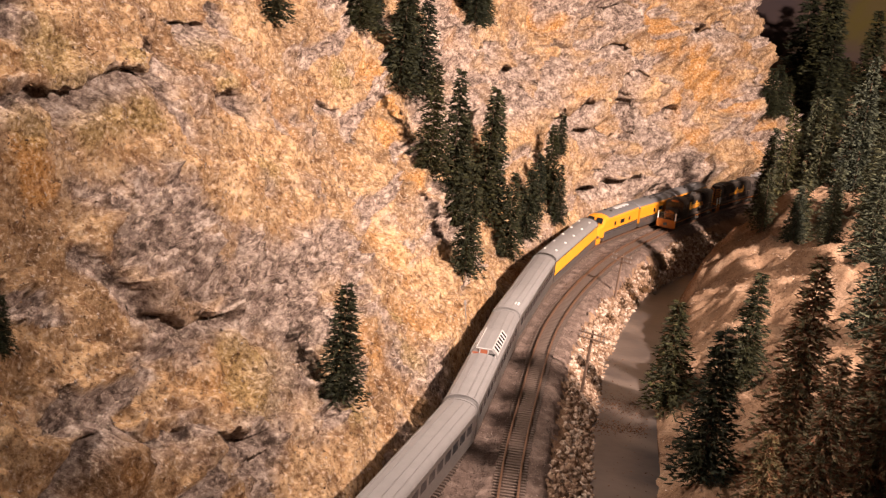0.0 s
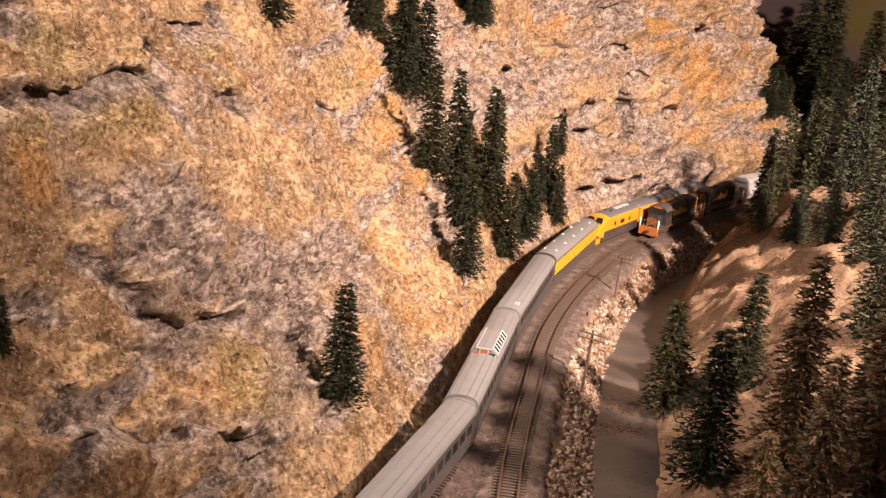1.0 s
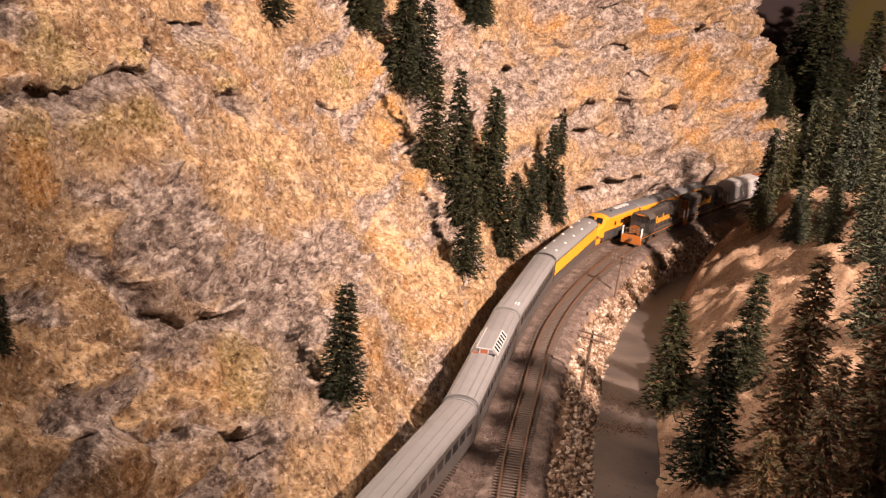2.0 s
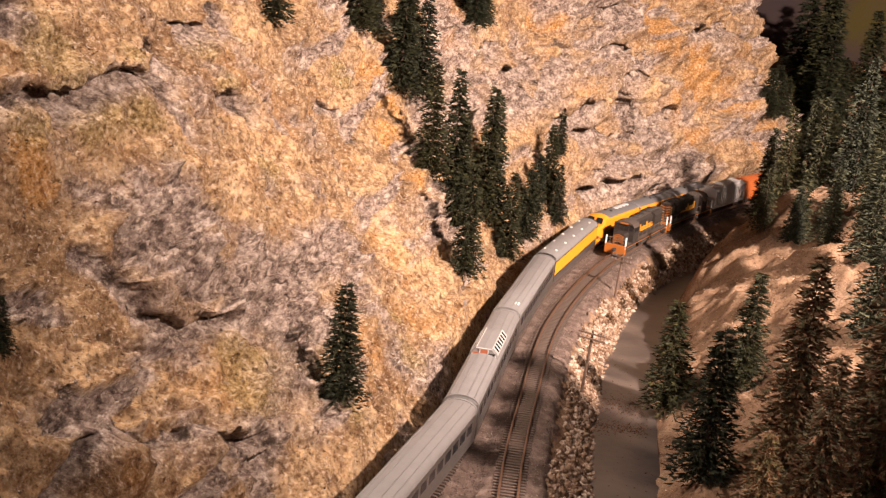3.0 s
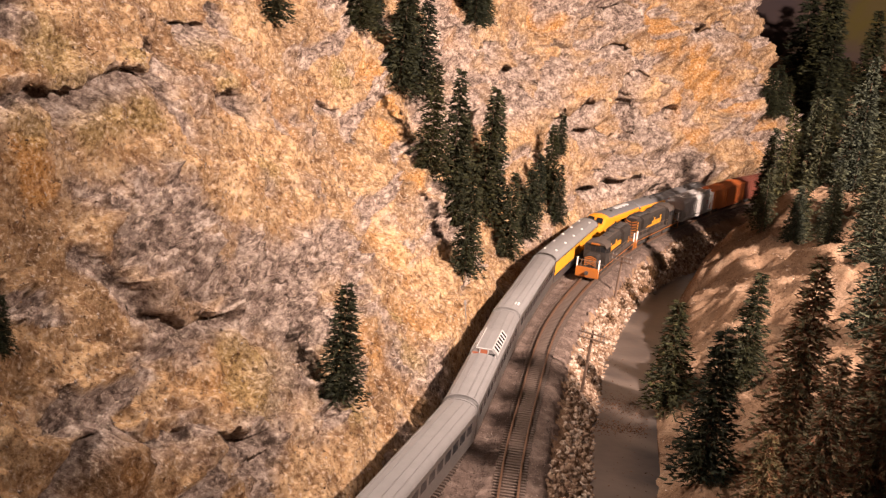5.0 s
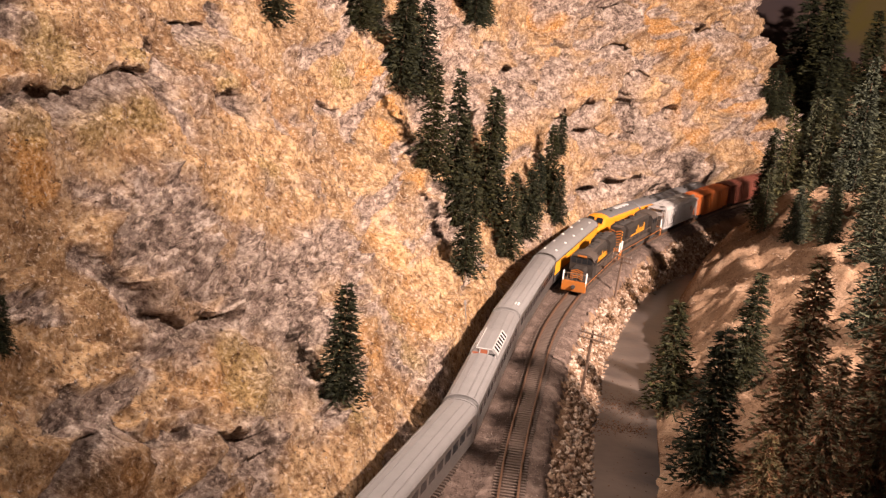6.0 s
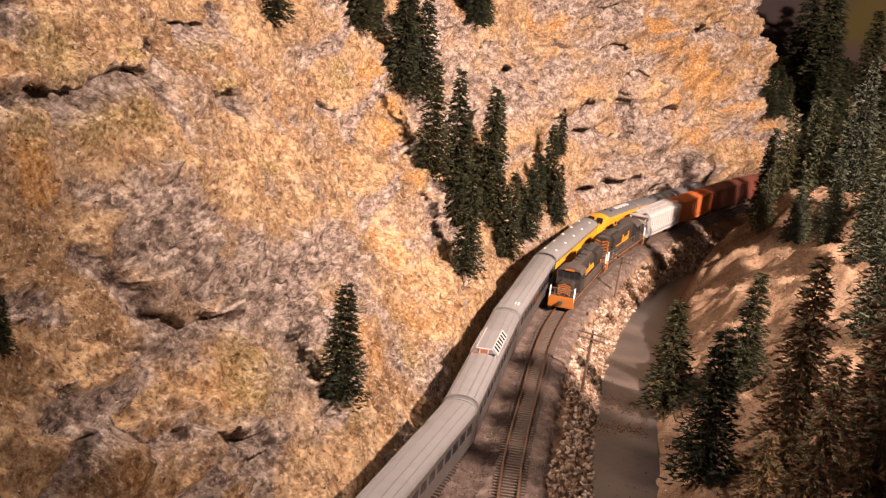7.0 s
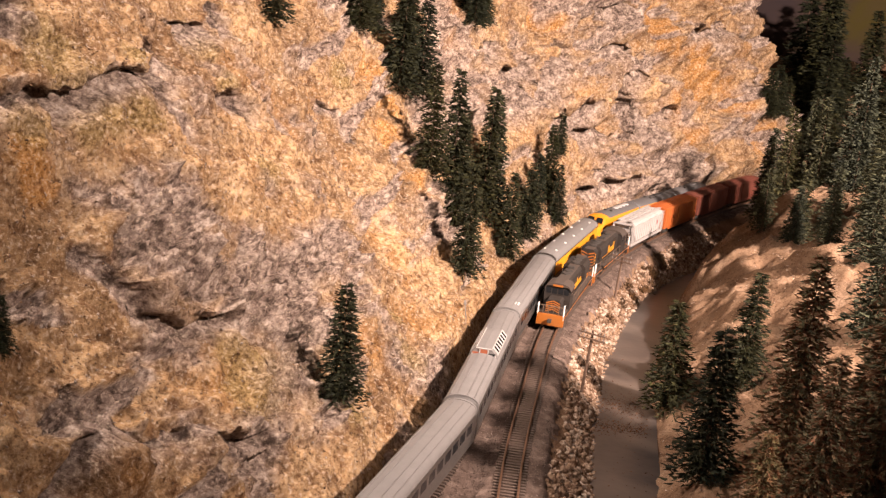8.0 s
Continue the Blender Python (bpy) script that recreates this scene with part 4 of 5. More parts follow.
    for sx in (-1, 1):
        bm = bmesh.new()
        for k in range(11):
            y = -h + 6.8 + k * 1.05
            box(bm, sx * 0.92 - 0.025, sx * 0.92 + 0.025, y - 0.44, y + 0.44, 1.7, 3.5)
        model("hood_door", bm, MAT_BLACK, c, "row of hood access doors")
        # the road's lettering, as plain slanted bars
        bm = bmesh.new()
        for k in range(9):
            y = -h + 8.0 + k * 0.72
            tall = 1.15 if k in (0, 4) else 0.7
            box(bm, sx * 0.955 - 0.012, sx * 0.955 + 0.012, y, y + 0.46, 2.35, 2.35 + tall)
            box(bm, sx * 0.955 - 0.012, sx * 0.955 + 0.012, y, y + 0.72, 2.35, 2.52)
        model("lettering", bm, MAT_YELLOW, c, "golden orange lettering bars on the hood")
        bm = bmesh.new()
        rod(bm, (sx * 1.44, -h + 6.2, 2.55), (sx * 1.44, h - 1.2, 2.55), 0.035)
        for k in range(8):
            y = -h + 6.2 + k * (L - 7.4) / 7
            rod(bm, (sx * 1.44, y, 1.5), (sx * 1.44, y, 2.55), 0.035)
        model("side_handrail", bm, MAT_RAILING, c, "dusty tan handrail")
    for k in range(6):
        z = 1.75 + k * 0.4
        for sx in (-1, 1):
            bm = bmesh.new()
            v = [bm.verts.new(q) for q in ((sx * 0.1, h - 1.59, z - 0.15), (sx * 0.85, h - 1.59, z + 0.1), (sx * 0.85, h - 1.59, z + 0.26), (sx * 0.1, h - 1.59, z + 0.02))]
            bm.faces.new(v)
            r = bmesh.ops.extrude_face_region(bm, geom=bm.faces[:])
            bmesh.ops.translate(bm, verts=[q for q in r["geom"] if isinstance(q, bmesh.types.BMVert)], vec=(0, 0.02, 0))
            model("rear_chevron", bm, MAT_ORANGE, c, "orange warning chevron")
            bm = boxes((sx * 0.925 - 0.012, sx * 0.925 + 0.012, h - 2.0, h - 1.6, z - 0.15, z + 0.07))
            model("end_stripe", bm, MAT_GOLD, c)
    model("fuel_tank", soft_box(-1.3, 1.3, -2.2, 2.2, 0.35, 1.15, 0.2), MAT_DARK, c)
    return c


def ladder(parent, x, y, z0, z1, mat, along=True):
    bm = bmesh.new()
    for k in (-0.2, 0.2):
        a = (x, y + k, z0) if along else (x + k, y, z0)
        rod(bm, a, (a[0], a[1], z1), 0.03, 4)
    n = int((z1 - z0) / 0.4)
    for i in range(n):
        z = z0 + 0.2 + i * 0.4
        a, b = ((x, y - 0.2, z), (x, y + 0.2, z)) if along else ((x - 0.2, y, z), (x + 0.2, y, z))
        rod(bm, a, b, 0.025, 4)
    model("ladder", bm, mat, parent)


def hopper_car(L):
    c = thing("covered_hopper", "pale grey covered hopper car with ribbed sides on the curved track", "freight car", "freight train")
    h = L / 2
    body = [(-1.0, 1.2), (-1.5, 1.6), (-1.5, 3.85), (-1.25, 4.3), (-0.6, 4.5), (0.6, 4.5), (1.25, 4.3), (1.5, 3.85), (1.5, 1.6), (1.0, 1.2)]
    top = [(-1.0, 2.9), (-1.5, 3.0), (-1.5, 3.85), (-1.25, 4.3), (-0.6, 4.5), (0.6, 4.5), (1.25, 4.3), (1.5, 3.85), (1.5, 3.0), (1.0, 2.9)]
    model("body", loft([(-h + 0.9, top), (-h + 2.6, body), (h - 2.6, body), (h - 0.9, top)]), MAT_HOPPER, c, "pale grey body with sloping ends")
    for sx in (-1, 1):
        n = 15
        for k in range(n):
            y = -h + 1.0 + k * (L - 2.0) / (n - 1)
            model("side_post", boxes((sx * 1.5 - 0.07, sx * 1.5 + 0.07, y - 0.06, y + 0.06, 1.25, 3.9)), MAT_HOPPER, c)
        model("side_sill", boxes((sx * 1.42 - 0.1, sx * 1.42 + 0.1, -h + 0.4, h - 0.4, 1.05, 1.35)), MAT_HOPPER, c)
        model("eave_rail", boxes((sx * 1.5 - 0.06, sx * 1.5 + 0.06, -h + 0.7, h - 0.7, 3.82, 3.98)), MAT_HOPPER, c)
        model("roof_walk", boxes((sx * 0.85 - 0.25, sx * 0.85 + 0.25, -h + 0.6, h - 0.6, 4.55, 4.62)), MAT_HOPPER, c, "grating walkway on the roof")
    for k in range(6):
        y = -h + 2.4 + k * (L - 4.8) / 5
        model("hatch", soft_box(-0.38, 0.38, y - 0.75, y + 0.75, 4.48, 4.66, 0.05), MAT_HOPPER, c)
    for e in (-1, 1):
        y = e * (h - 0.55)
        model("end_frame", boxes((-1.5, -1.38, y - 0.08, y + 0.08, 1.1, 4.2), (1.38, 1.5, y - 0.08, y + 0.08, 1.1, 4.2), (-1.4, 1.4, y - 0.08, y + 0.08, 3.95, 4.2), (-1.45, 1.45, y - 0.3, y + 0.3, 1.05, 1.25)), MAT_HOPPER, c)
        ladder(c, e * 1.5, e * (h - 0.35), 1.1, 4.2, MAT_HOPPER)
        ladder(c, -e * 1.1, e * (h - 0.38), 1.1, 4.2, MAT_HOPPER, False)
        coupler(c, e * (h + 0.1))
        truck(c, e * (h - 2.0), 2, 1.75)
    for k in range(3):
        y = -3.6 + k * 3.6
        sec = [(-0.9, 1.25), (0.9, 1.25), (0.35, 0.4), (-0.35, 0.4)]
        model("discharge_chute", loft([(y - 1.0, sec), (y + 1.0, sec)]), MAT_HOPPER, c)
    bm = boxes((1.505, 1.52, h - 3.4, h - 2.7, 2.6, 3.2))
    model("herald", bm, MAT_RED_PAINT, c, "small red herald square")
    return c


MAT_RED_PAINT = painted("faded_red_decal", (0.35, 0.06, 0.04), 0.6, 0, 0.3, 80)


def boxcar(L, mat, label):
    c = thing("boxcar", label, "freight car", "freight train")
    h = L / 2
    model("body", soft_box(-1.5, 1.5, -h + 0.45, h - 0.45, 1.05, 4.15, 0.05), mat, c)
    roof = [(-1.55, 4.08), (-1.5, 4.2), (0, 4.45), (1.5, 4.2), (1.55, 4.08)]
    model("roof", loft([(-h + 0.4, roof), (h - 0.4, roof)]), mat, c, "low peaked roof")
    n = 13
    for k in range(n):
        y = -h + 0.7 + k * (L - 1.4) / (n - 1)
        rib = [(-1.52, 4.18), (0, 4.43), (1.52, 4.18), (1.52, 4.26), (0, 4.52), (-1.52, 4.26)]
        model("roof_rib", loft([(y - 0.07, rib), (y + 0.07, rib)]), mat, c)
    for sx in (-1, 1):
        for k in range(16):
            y = -h + 0.6 + k * (L - 1.2) / 15
            if abs(y) > 1.9:
                model("side_rib", boxes((sx * 1.5 - 0.05, sx * 1.5 + 0.05, y - 0.05, y + 0.05, 1.15, 4.05)), mat, c)
        model("door", soft_box(min(sx * 1.48, sx * 1.62), max(sx * 1.48, sx * 1.62), -1.55, 1.55, 1.3, 4.0, 0.03), mat, c, "sliding door")
        for z in (1.12, 4.02):
            model("door_track", boxes((sx * 1.56 - 0.05, sx * 1.56 + 0.05, -1.7, 4.2, z, z + 0.11)), mat, c)
        for z in (1.9, 2.6, 3.3):
            model("door_brace", boxes((sx * 1.635 - 0.015, sx * 1.635 + 0.015, -1.4, 1.4, z, z + 0.07)), mat, c)
        model("side_sill", boxes((sx * 1.45 - 0.06, sx * 1.45 + 0.06, -h + 2.5, h - 2.5, 0.8, 1.08)), mat, c)
    for e in (-1, 1):
        bm = bmesh.new()
        for k in range(6):
            rod(bm, (-1.4, e * (h - 0.44), 1.4 + k * 0.48), (1.4, e * (h - 0.44), 1.4 + k * 0.48), 0.09, 6)
        model("end_corrugation", bm, mat, c)
        ladder(c, e * 1.58, e * (h - 0.8), 1.0, 4.1 if e < 0 else 2.6, mat)
        coupler(c, e * (h + 0.1))
        truck(c, e * (h - 2.2), 2, 1.75)
    model("underframe", boxes((-0.4, 0.4, -h + 0.5, h - 0.5, 0.6, 1.06), (-1.2, -0.3, -1.2, 0.6, 0.45, 0.9)), MAT_DARK, c)
    return c


def on_line(line, s0, s1, inset=0.2):
    k = (s1 - s0) * inset
    a, b = line.at(s0 + k), line.at(s1 - k)
    d = b - a
    return pose(*((a + b) / 2), 0.0046, 0, 0, math.degrees(math.atan2(-d[0], d[1])))


def place(ob, line, s0, s1):
    ob.matrix_world = on_line(line, s0, s1)


def car_length(s0, s1):
    return (s1 - s0 - 0.005) / S


place(coach(car_length(1.167, 1.472), "stainless streamlined coach with grey roof standing on the track"), VARNISH, 1.167, 1.472)
place(coach(car_length(1.472, 1.784), "stainless dome coach with raised glass vista dome", dome=True), VARNISH, 1.472, 1.784)
place(coach(car_length(1.784, 2.080), "stainless streamlined coach with grey roof beside the hillside"), VARNISH, 1.784, 2.080)
place(coach(car_length(2.080, 2.376), "golden orange baggage car with white roof vents", baggage=True), VARNISH, 2.080, 2.376)
place(streamlined_unit(car_length(2.376, 2.560), True, "orange and silver streamlined cab locomotive with rounded nose"), VARNISH, 2.376, 2.560)
for q in (2.560, 2.728):
    place(streamlined_unit(car_length(q, q + 0.168), False, "orange and silver streamlined booster locomotive with grey roof"), VARNISH, q, q + 0.168)

# The freight train comes round the curve towards the aisle.
SPEED = 0.0900
HEAD = 1.788
TRAIN, _o = [], 0.0
for ob, L in ((hood_unit(0.2395 / S, "weathered black hood locomotive with orange pilot and chevrons"), 0.2445),
              (hood_unit(0.2335 / S, "weathered black hood locomotive running long hood first behind the leader"), 0.2385),
              (hopper_car(0.1735 / S), 0.1785), (boxcar(0.1725 / S, MAT_RUST, "orange-red ribbed steel boxcar in the freight train"), 0.1775),
              (boxcar(0.1725 / S, MAT_BROWN, "mineral brown ribbed steel boxcar in the freight train"), 0.1775),
              (boxcar(0.1725 / S, MAT_BROWN, "mineral brown ribbed steel boxcar in the freight train"), 0.1775)):
    TRAIN.append((ob, _o, L))
    _o += L

# ---- riprap bank between the track and the creek ----
def stone_mesh(k):
    bm = bmesh.new()
    bmesh.ops.create_icosphere(bm, subdivisions=1, radius=1.0)
    for v in bm.verts:
        v.co *= rnd.uniform(0.7, 1.2)
        v.co.z *= 0.75
    me = bpy.data.meshes.new("stone")
    bm.to_mesh(me)
    bm.free()
    me.materials.append(MAT_STONE)
    return me


def riprap():
    bank = thing("riprap_bank", "bank of loose tan boulders between track and creek", "rock bank")
    meshes = [stone_mesh(k) for k in range(8)]
    rs = np.random.RandomState(11)
    s = rs.uniform(1.2, 2.7, 14000)
    c = np.array([CREEK.at(q) for q in s])
    w = np.array([CREEK.way(q) for q in s])
    off = -rs.uniform(0.016, 0.115, len(s))
    xy = c + np.stack([w[:, 1], -w[:, 0]], 1) * off[:, None]
    d, along = FREIGHT.distance(xy)
    patchy = fbm(np.c_[xy, np.zeros(len(xy))], 14, 3)
    keep = (d > 0.038 + 0.006 * patchy) & (d < 0.2)
    xy, along = xy[keep], along[keep]
    z = ground_height(xy)
    size = 0.0014 + 0.0036 * rs.rand(len(xy)) ** 2.0
    rest_v, rest_f = [], []
    ref = meshes[0]
    count = 0
    order = np.argsort(-size * (along < 2.1))
    for k in order:
        m = Matrix.Translation((*xy[k], z[k] + size[k] * 0.25)) @ Euler(rs.uniform(0, 6.28, 3)).to_matrix().to_4x4() @ Matrix.Scale(size[k], 4)
        me = meshes[k % 8]
        if count < 290:
            o = new("boulder", me)
            o.parent, o.matrix_basis = bank, m
            count += 1
        else:
            base = 12 * len(rest_v)
            mm = np.array(m)
            co = np.array([v.co[:] for v in me.vertices])
            rest_v.append(co @ mm[:3, :3].T + mm[:3, 3])
            rest_f.append(np.array([p.vertices[:] for p in me.polygons]) + base)
    ob = faces_mesh("rubble", np.vstack(rest_v), np.vstack(rest_f), MAT_STONE)
    ob.parent = bank
    tagged(ob, kind="stuff")


riprap()
_rs = np.random.RandomState(21)
_xy = np.c_[_rs.uniform(0.16, 0.85, 60000), _rs.uniform(0.75, 2.5, 60000)]
_c, _ = CREEK.distance(_xy)
_xy = _xy[_c > 0.024][:46000]
litter("bank_gravel", np.c_[_xy, ground_height(_xy)], _rs, 0.0007, 0.0024, MAT_LITTER, "loose gravel and litter strewn over the creek's far bank")
_s = _rs.uniform(1.15, 2.9, 38000)
_p = np.array([FREIGHT.at(q) for q in _s])
_w = np.array([FREIGHT.way(q) for q in _s])
_o = _rs.uniform(-0.095, 0.045, len(_s))
_xy = _p + np.stack([_w[:, 1], -_w[:, 0]], 1) * _o[:, None]
_d, _ = FREIGHT.distance(_xy)
_v, _ = VARNISH.distance(_xy)
_near = np.minimum(np.abs(_d), np.abs(_v))
MAT_PEBBLE = crumb_material("ballast_pebbles", [(0.0, (0.06, 0.045, 0.038)), (0.5, (0.14, 0.105, 0.09)), (0.78, (0.24, 0.19, 0.165)), (1.0, (0.52, 0.45, 0.40))])
_z = 0.0006 - 0.0035 * np.clip((_near - 0.017) / 0.014, 0, 1) - 0.02 * np.clip((_d - 0.030) / 0.012, 0, 1)
litter("loose_ballast", np.c_[_xy, _z], _rs, 0.0005, 0.0014, MAT_PEBBLE, "loose ballast pebbles between and beside the tracks", 0.1)

_xy = np.c_[_rs.uniform(0.19, 0.26, 2600), np.r_[_rs.normal(1.375, 0.022, 1100), _rs.normal(1.30, 0.010, 1100), _rs.uniform(1.1, 2.0, 400)]]
_c, _ = CREEK.distance(_xy)
_xy = _xy[np.abs(_c) < 0.024 + 0.01 * _rs.rand(len(_xy))]
MAT_RUSTY = crumb_material("rusty_litter", [(0.0, (0.09, 0.045, 0.025)), (0.6, (0.22, 0.11, 0.055)), (1.0, (0.34, 0.2, 0.12))])
litter("creek_litter", np.c_[_xy, np.full(len(_xy), -0.0455)], _rs, 0.0006, 0.0020, MAT_RUSTY, "rusty litter stranded in the shallow creek", 0.1)

# ---- conifers ----
def needle_material(name, dark, light, brown=0.0):
    m, n, l, b = material(name, 0.75, 0, 0.25)
    g = n.new("ShaderNodeNewGeometry").outputs["Random Per Island"]
    o = n.new("ShaderNodeObjectInfo").outputs["Random"]
    stops = [(0.0, dark), (0.6, tuple((a + b2) / 2 for a, b2 in zip(dark, light))), (1.0, light)]
    c = ramp(n, l, g, stops)
    c = mix(n, l, c, mix(n, l, c, (1.35, 1.12, 0.7), 1.0, "MULTIPLY"), o)
    if brown:
        co = n.new("ShaderNodeTexCoord").outputs["Object"]
        k = noise_tex(n, l, co, 28, 3, 0.6)
        c = mix(n, l, c, (0.16, 0.055, 0.025), ramp(n, l, k, [(0.5 - brown * 0.2, (0, 0, 0)), (0.62, (0.8,) * 3)]))
    l.new(c, b.inputs["Base Color"])
    return m


MAT_NEEDLE = needle_material("dark_spruce_needles", (0.007, 0.010, 0.006), (0.034, 0.038, 0.017))
MAT_NEEDLE_PALE = needle_material("grey_green_spruce_needles", (0.009, 0.012, 0.008), (0.07, 0.078, 0.047))
MAT_NEEDLE_BROWN = needle_material("browning_spruce_needles", (0.03, 0.037, 0.027), (0.125, 0.128, 0.085), 0.45)
MAT_BARK = painted("brown_bark", (0.11, 0.065, 0.04), 0.9, 0, 0.6, 150)


def conifer(seed, mat, label, whorls=34, arms=13, tufts=6, width=0.24, bare=0.05, blade=0.045):
    """A spruce one unit tall: a tapered trunk and whorls of drooping, ragged boughs."""
    rs = np.random.RandomState(seed)
    t = thing("conifer", label, "tree", "canyon conifers")
    bm = bmesh.new()
    n, prev = 7, None
    for k in range(9):
        h = k / 8
        ring = [bm.verts.new((0.016 * (1.02 - h) * math.cos(a) + 0.004 * math.sin(3 * h + seed), 0.016 * (1.02 - h) * math.sin(a), h * 0.985 - 0.03))
                for a in [2 * math.pi * i / n for i in range(n)]]
        if prev:
            for i in range(n):
                bm.faces.new((prev[i], prev[(i + 1) % n], ring[(i + 1) % n], ring[i]))
        prev = ring
    bm.faces.new(prev)
    part("trunk", bm, MAT_BARK, t, "thin brown trunk")
    V, F = [], []
    for k in range(whorls):
        h = bare + (0.985 - bare) * (k + rs.uniform(-0.3, 0.3)) / whorls
        reach = width * (1 - h) ** 0.8 * rs.uniform(0.82, 1.15) * (0.55 + 0.45 * min(1, (h - bare + 0.04) / 0.12)) + 0.010
        count = max(4, int(arms * (0.45 + 0.55 * (1 - h))))
        spin = rs.uniform(0, 6.28)
        for j in range(count):
            a = spin + 2 * math.pi * (j + rs.uniform(-0.35, 0.35)) / count
            r = reach * rs.uniform(0.62, 1.12)
            hj = min(0.985, h + rs.uniform(-0.5, 0.5) / whorls)
            rise = rs.uniform(-0.25, 0.12) + 0.35 * h
            out = np.array([math.cos(a), math.sin(a), 0])
            side = np.array([-math.sin(a), math.cos(a), 0])
            m = max(2, int(tufts * (0.35 + 0.65 * r / width)))
            for q in range(m):
                f = (q + rs.uniform(0.2, 1.0)) / m
                at = out * r * f + np.array([0, 0, hj + r * f * (rise - 0.45 * f)])
                for e in (-1, 0, 1):
                    tip = at + (out * rs.uniform(0.6, 1.1) + side * e * rs.uniform(0.35, 0.8) + np.array([0, 0, rs.uniform(-0.45, 0.35)])) * blade * rs.uniform(0.7, 1.35)
                    wide = side if e == 0 else out
                    wd = wide * blade * rs.uniform(0.10, 0.22) + np.array([0, 0, blade * rs.uniform(-0.2, 0.2)])
                    i = len(V)
                    V += [at - wd, at + wd, tip + wd * 0.25, tip - wd * 0.25]
                    F.append((i, i + 1, i + 2, i + 3))
    crown = faces_mesh("crown", np.array(V), np.array(F), mat)
    crown.parent = t
    return t


SPRUCE = [conifer(k, MAT_NEEDLE, "dark green model spruce standing on the dry slope", 32 + k, 12, 8, w) for k, w in enumerate((0.25, 0.22, 0.27, 0.235))]
PALE = [conifer(20 + k, MAT_NEEDLE_PALE, "grey-green model spruce with needles varying from dark to pale", 34, 13, 6, w) for k, w in enumerate((0.22, 0.25))]
BROWN = [conifer(40 + k, MAT_NEEDLE_BROWN, "green and rust-brown model spruce close to the aisle", 44, 14, 10, 0.25, 0.04, 0.032) for k in range(2)]


USED = set()


def plant(kind, x, y, height, z=None, lean=2.0, wide=1.0):
    pool = {"dark": SPRUCE, "pale": PALE, "brown": BROWN}[kind]
    src = pool[rnd.randrange(len(pool))]
    if z is None:
        z = float(ground_height(np.array([[x, y]]))[0])
    m = pose(x, y, z - 0.002, rnd.uniform(-lean, lean), rnd.uniform(-lean, lean), rnd.uniform(0, 360))
    if src.name in USED:
        o = copy_thing(src, m)
    else:
        o = src
        USED.add(src.name)
    o.matrix_basis = m @ Matrix.Diagonal((height * wide, height * wide, height, 1))
    return o


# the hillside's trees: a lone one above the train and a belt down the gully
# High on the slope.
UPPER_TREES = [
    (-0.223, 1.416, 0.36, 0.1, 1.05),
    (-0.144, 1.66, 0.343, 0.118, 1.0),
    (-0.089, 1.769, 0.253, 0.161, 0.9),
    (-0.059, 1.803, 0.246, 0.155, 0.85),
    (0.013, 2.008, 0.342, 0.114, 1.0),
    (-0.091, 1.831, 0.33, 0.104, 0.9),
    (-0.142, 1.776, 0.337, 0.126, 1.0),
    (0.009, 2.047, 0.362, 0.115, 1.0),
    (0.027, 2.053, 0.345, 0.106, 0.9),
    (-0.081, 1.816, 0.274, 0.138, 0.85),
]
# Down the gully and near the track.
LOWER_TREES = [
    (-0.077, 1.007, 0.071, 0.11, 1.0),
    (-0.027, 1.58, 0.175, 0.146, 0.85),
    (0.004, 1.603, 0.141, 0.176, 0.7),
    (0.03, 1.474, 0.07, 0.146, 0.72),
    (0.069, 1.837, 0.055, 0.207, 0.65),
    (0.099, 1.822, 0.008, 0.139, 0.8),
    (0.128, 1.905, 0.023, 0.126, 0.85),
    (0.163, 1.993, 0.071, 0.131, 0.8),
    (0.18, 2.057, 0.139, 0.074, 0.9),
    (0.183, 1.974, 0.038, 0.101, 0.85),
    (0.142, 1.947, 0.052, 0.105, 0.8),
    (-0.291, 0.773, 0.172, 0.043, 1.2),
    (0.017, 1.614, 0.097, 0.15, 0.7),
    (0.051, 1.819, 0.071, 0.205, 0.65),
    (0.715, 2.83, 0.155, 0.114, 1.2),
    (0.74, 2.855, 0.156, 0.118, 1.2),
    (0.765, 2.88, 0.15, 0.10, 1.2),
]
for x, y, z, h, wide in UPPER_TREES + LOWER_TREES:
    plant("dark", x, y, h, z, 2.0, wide)
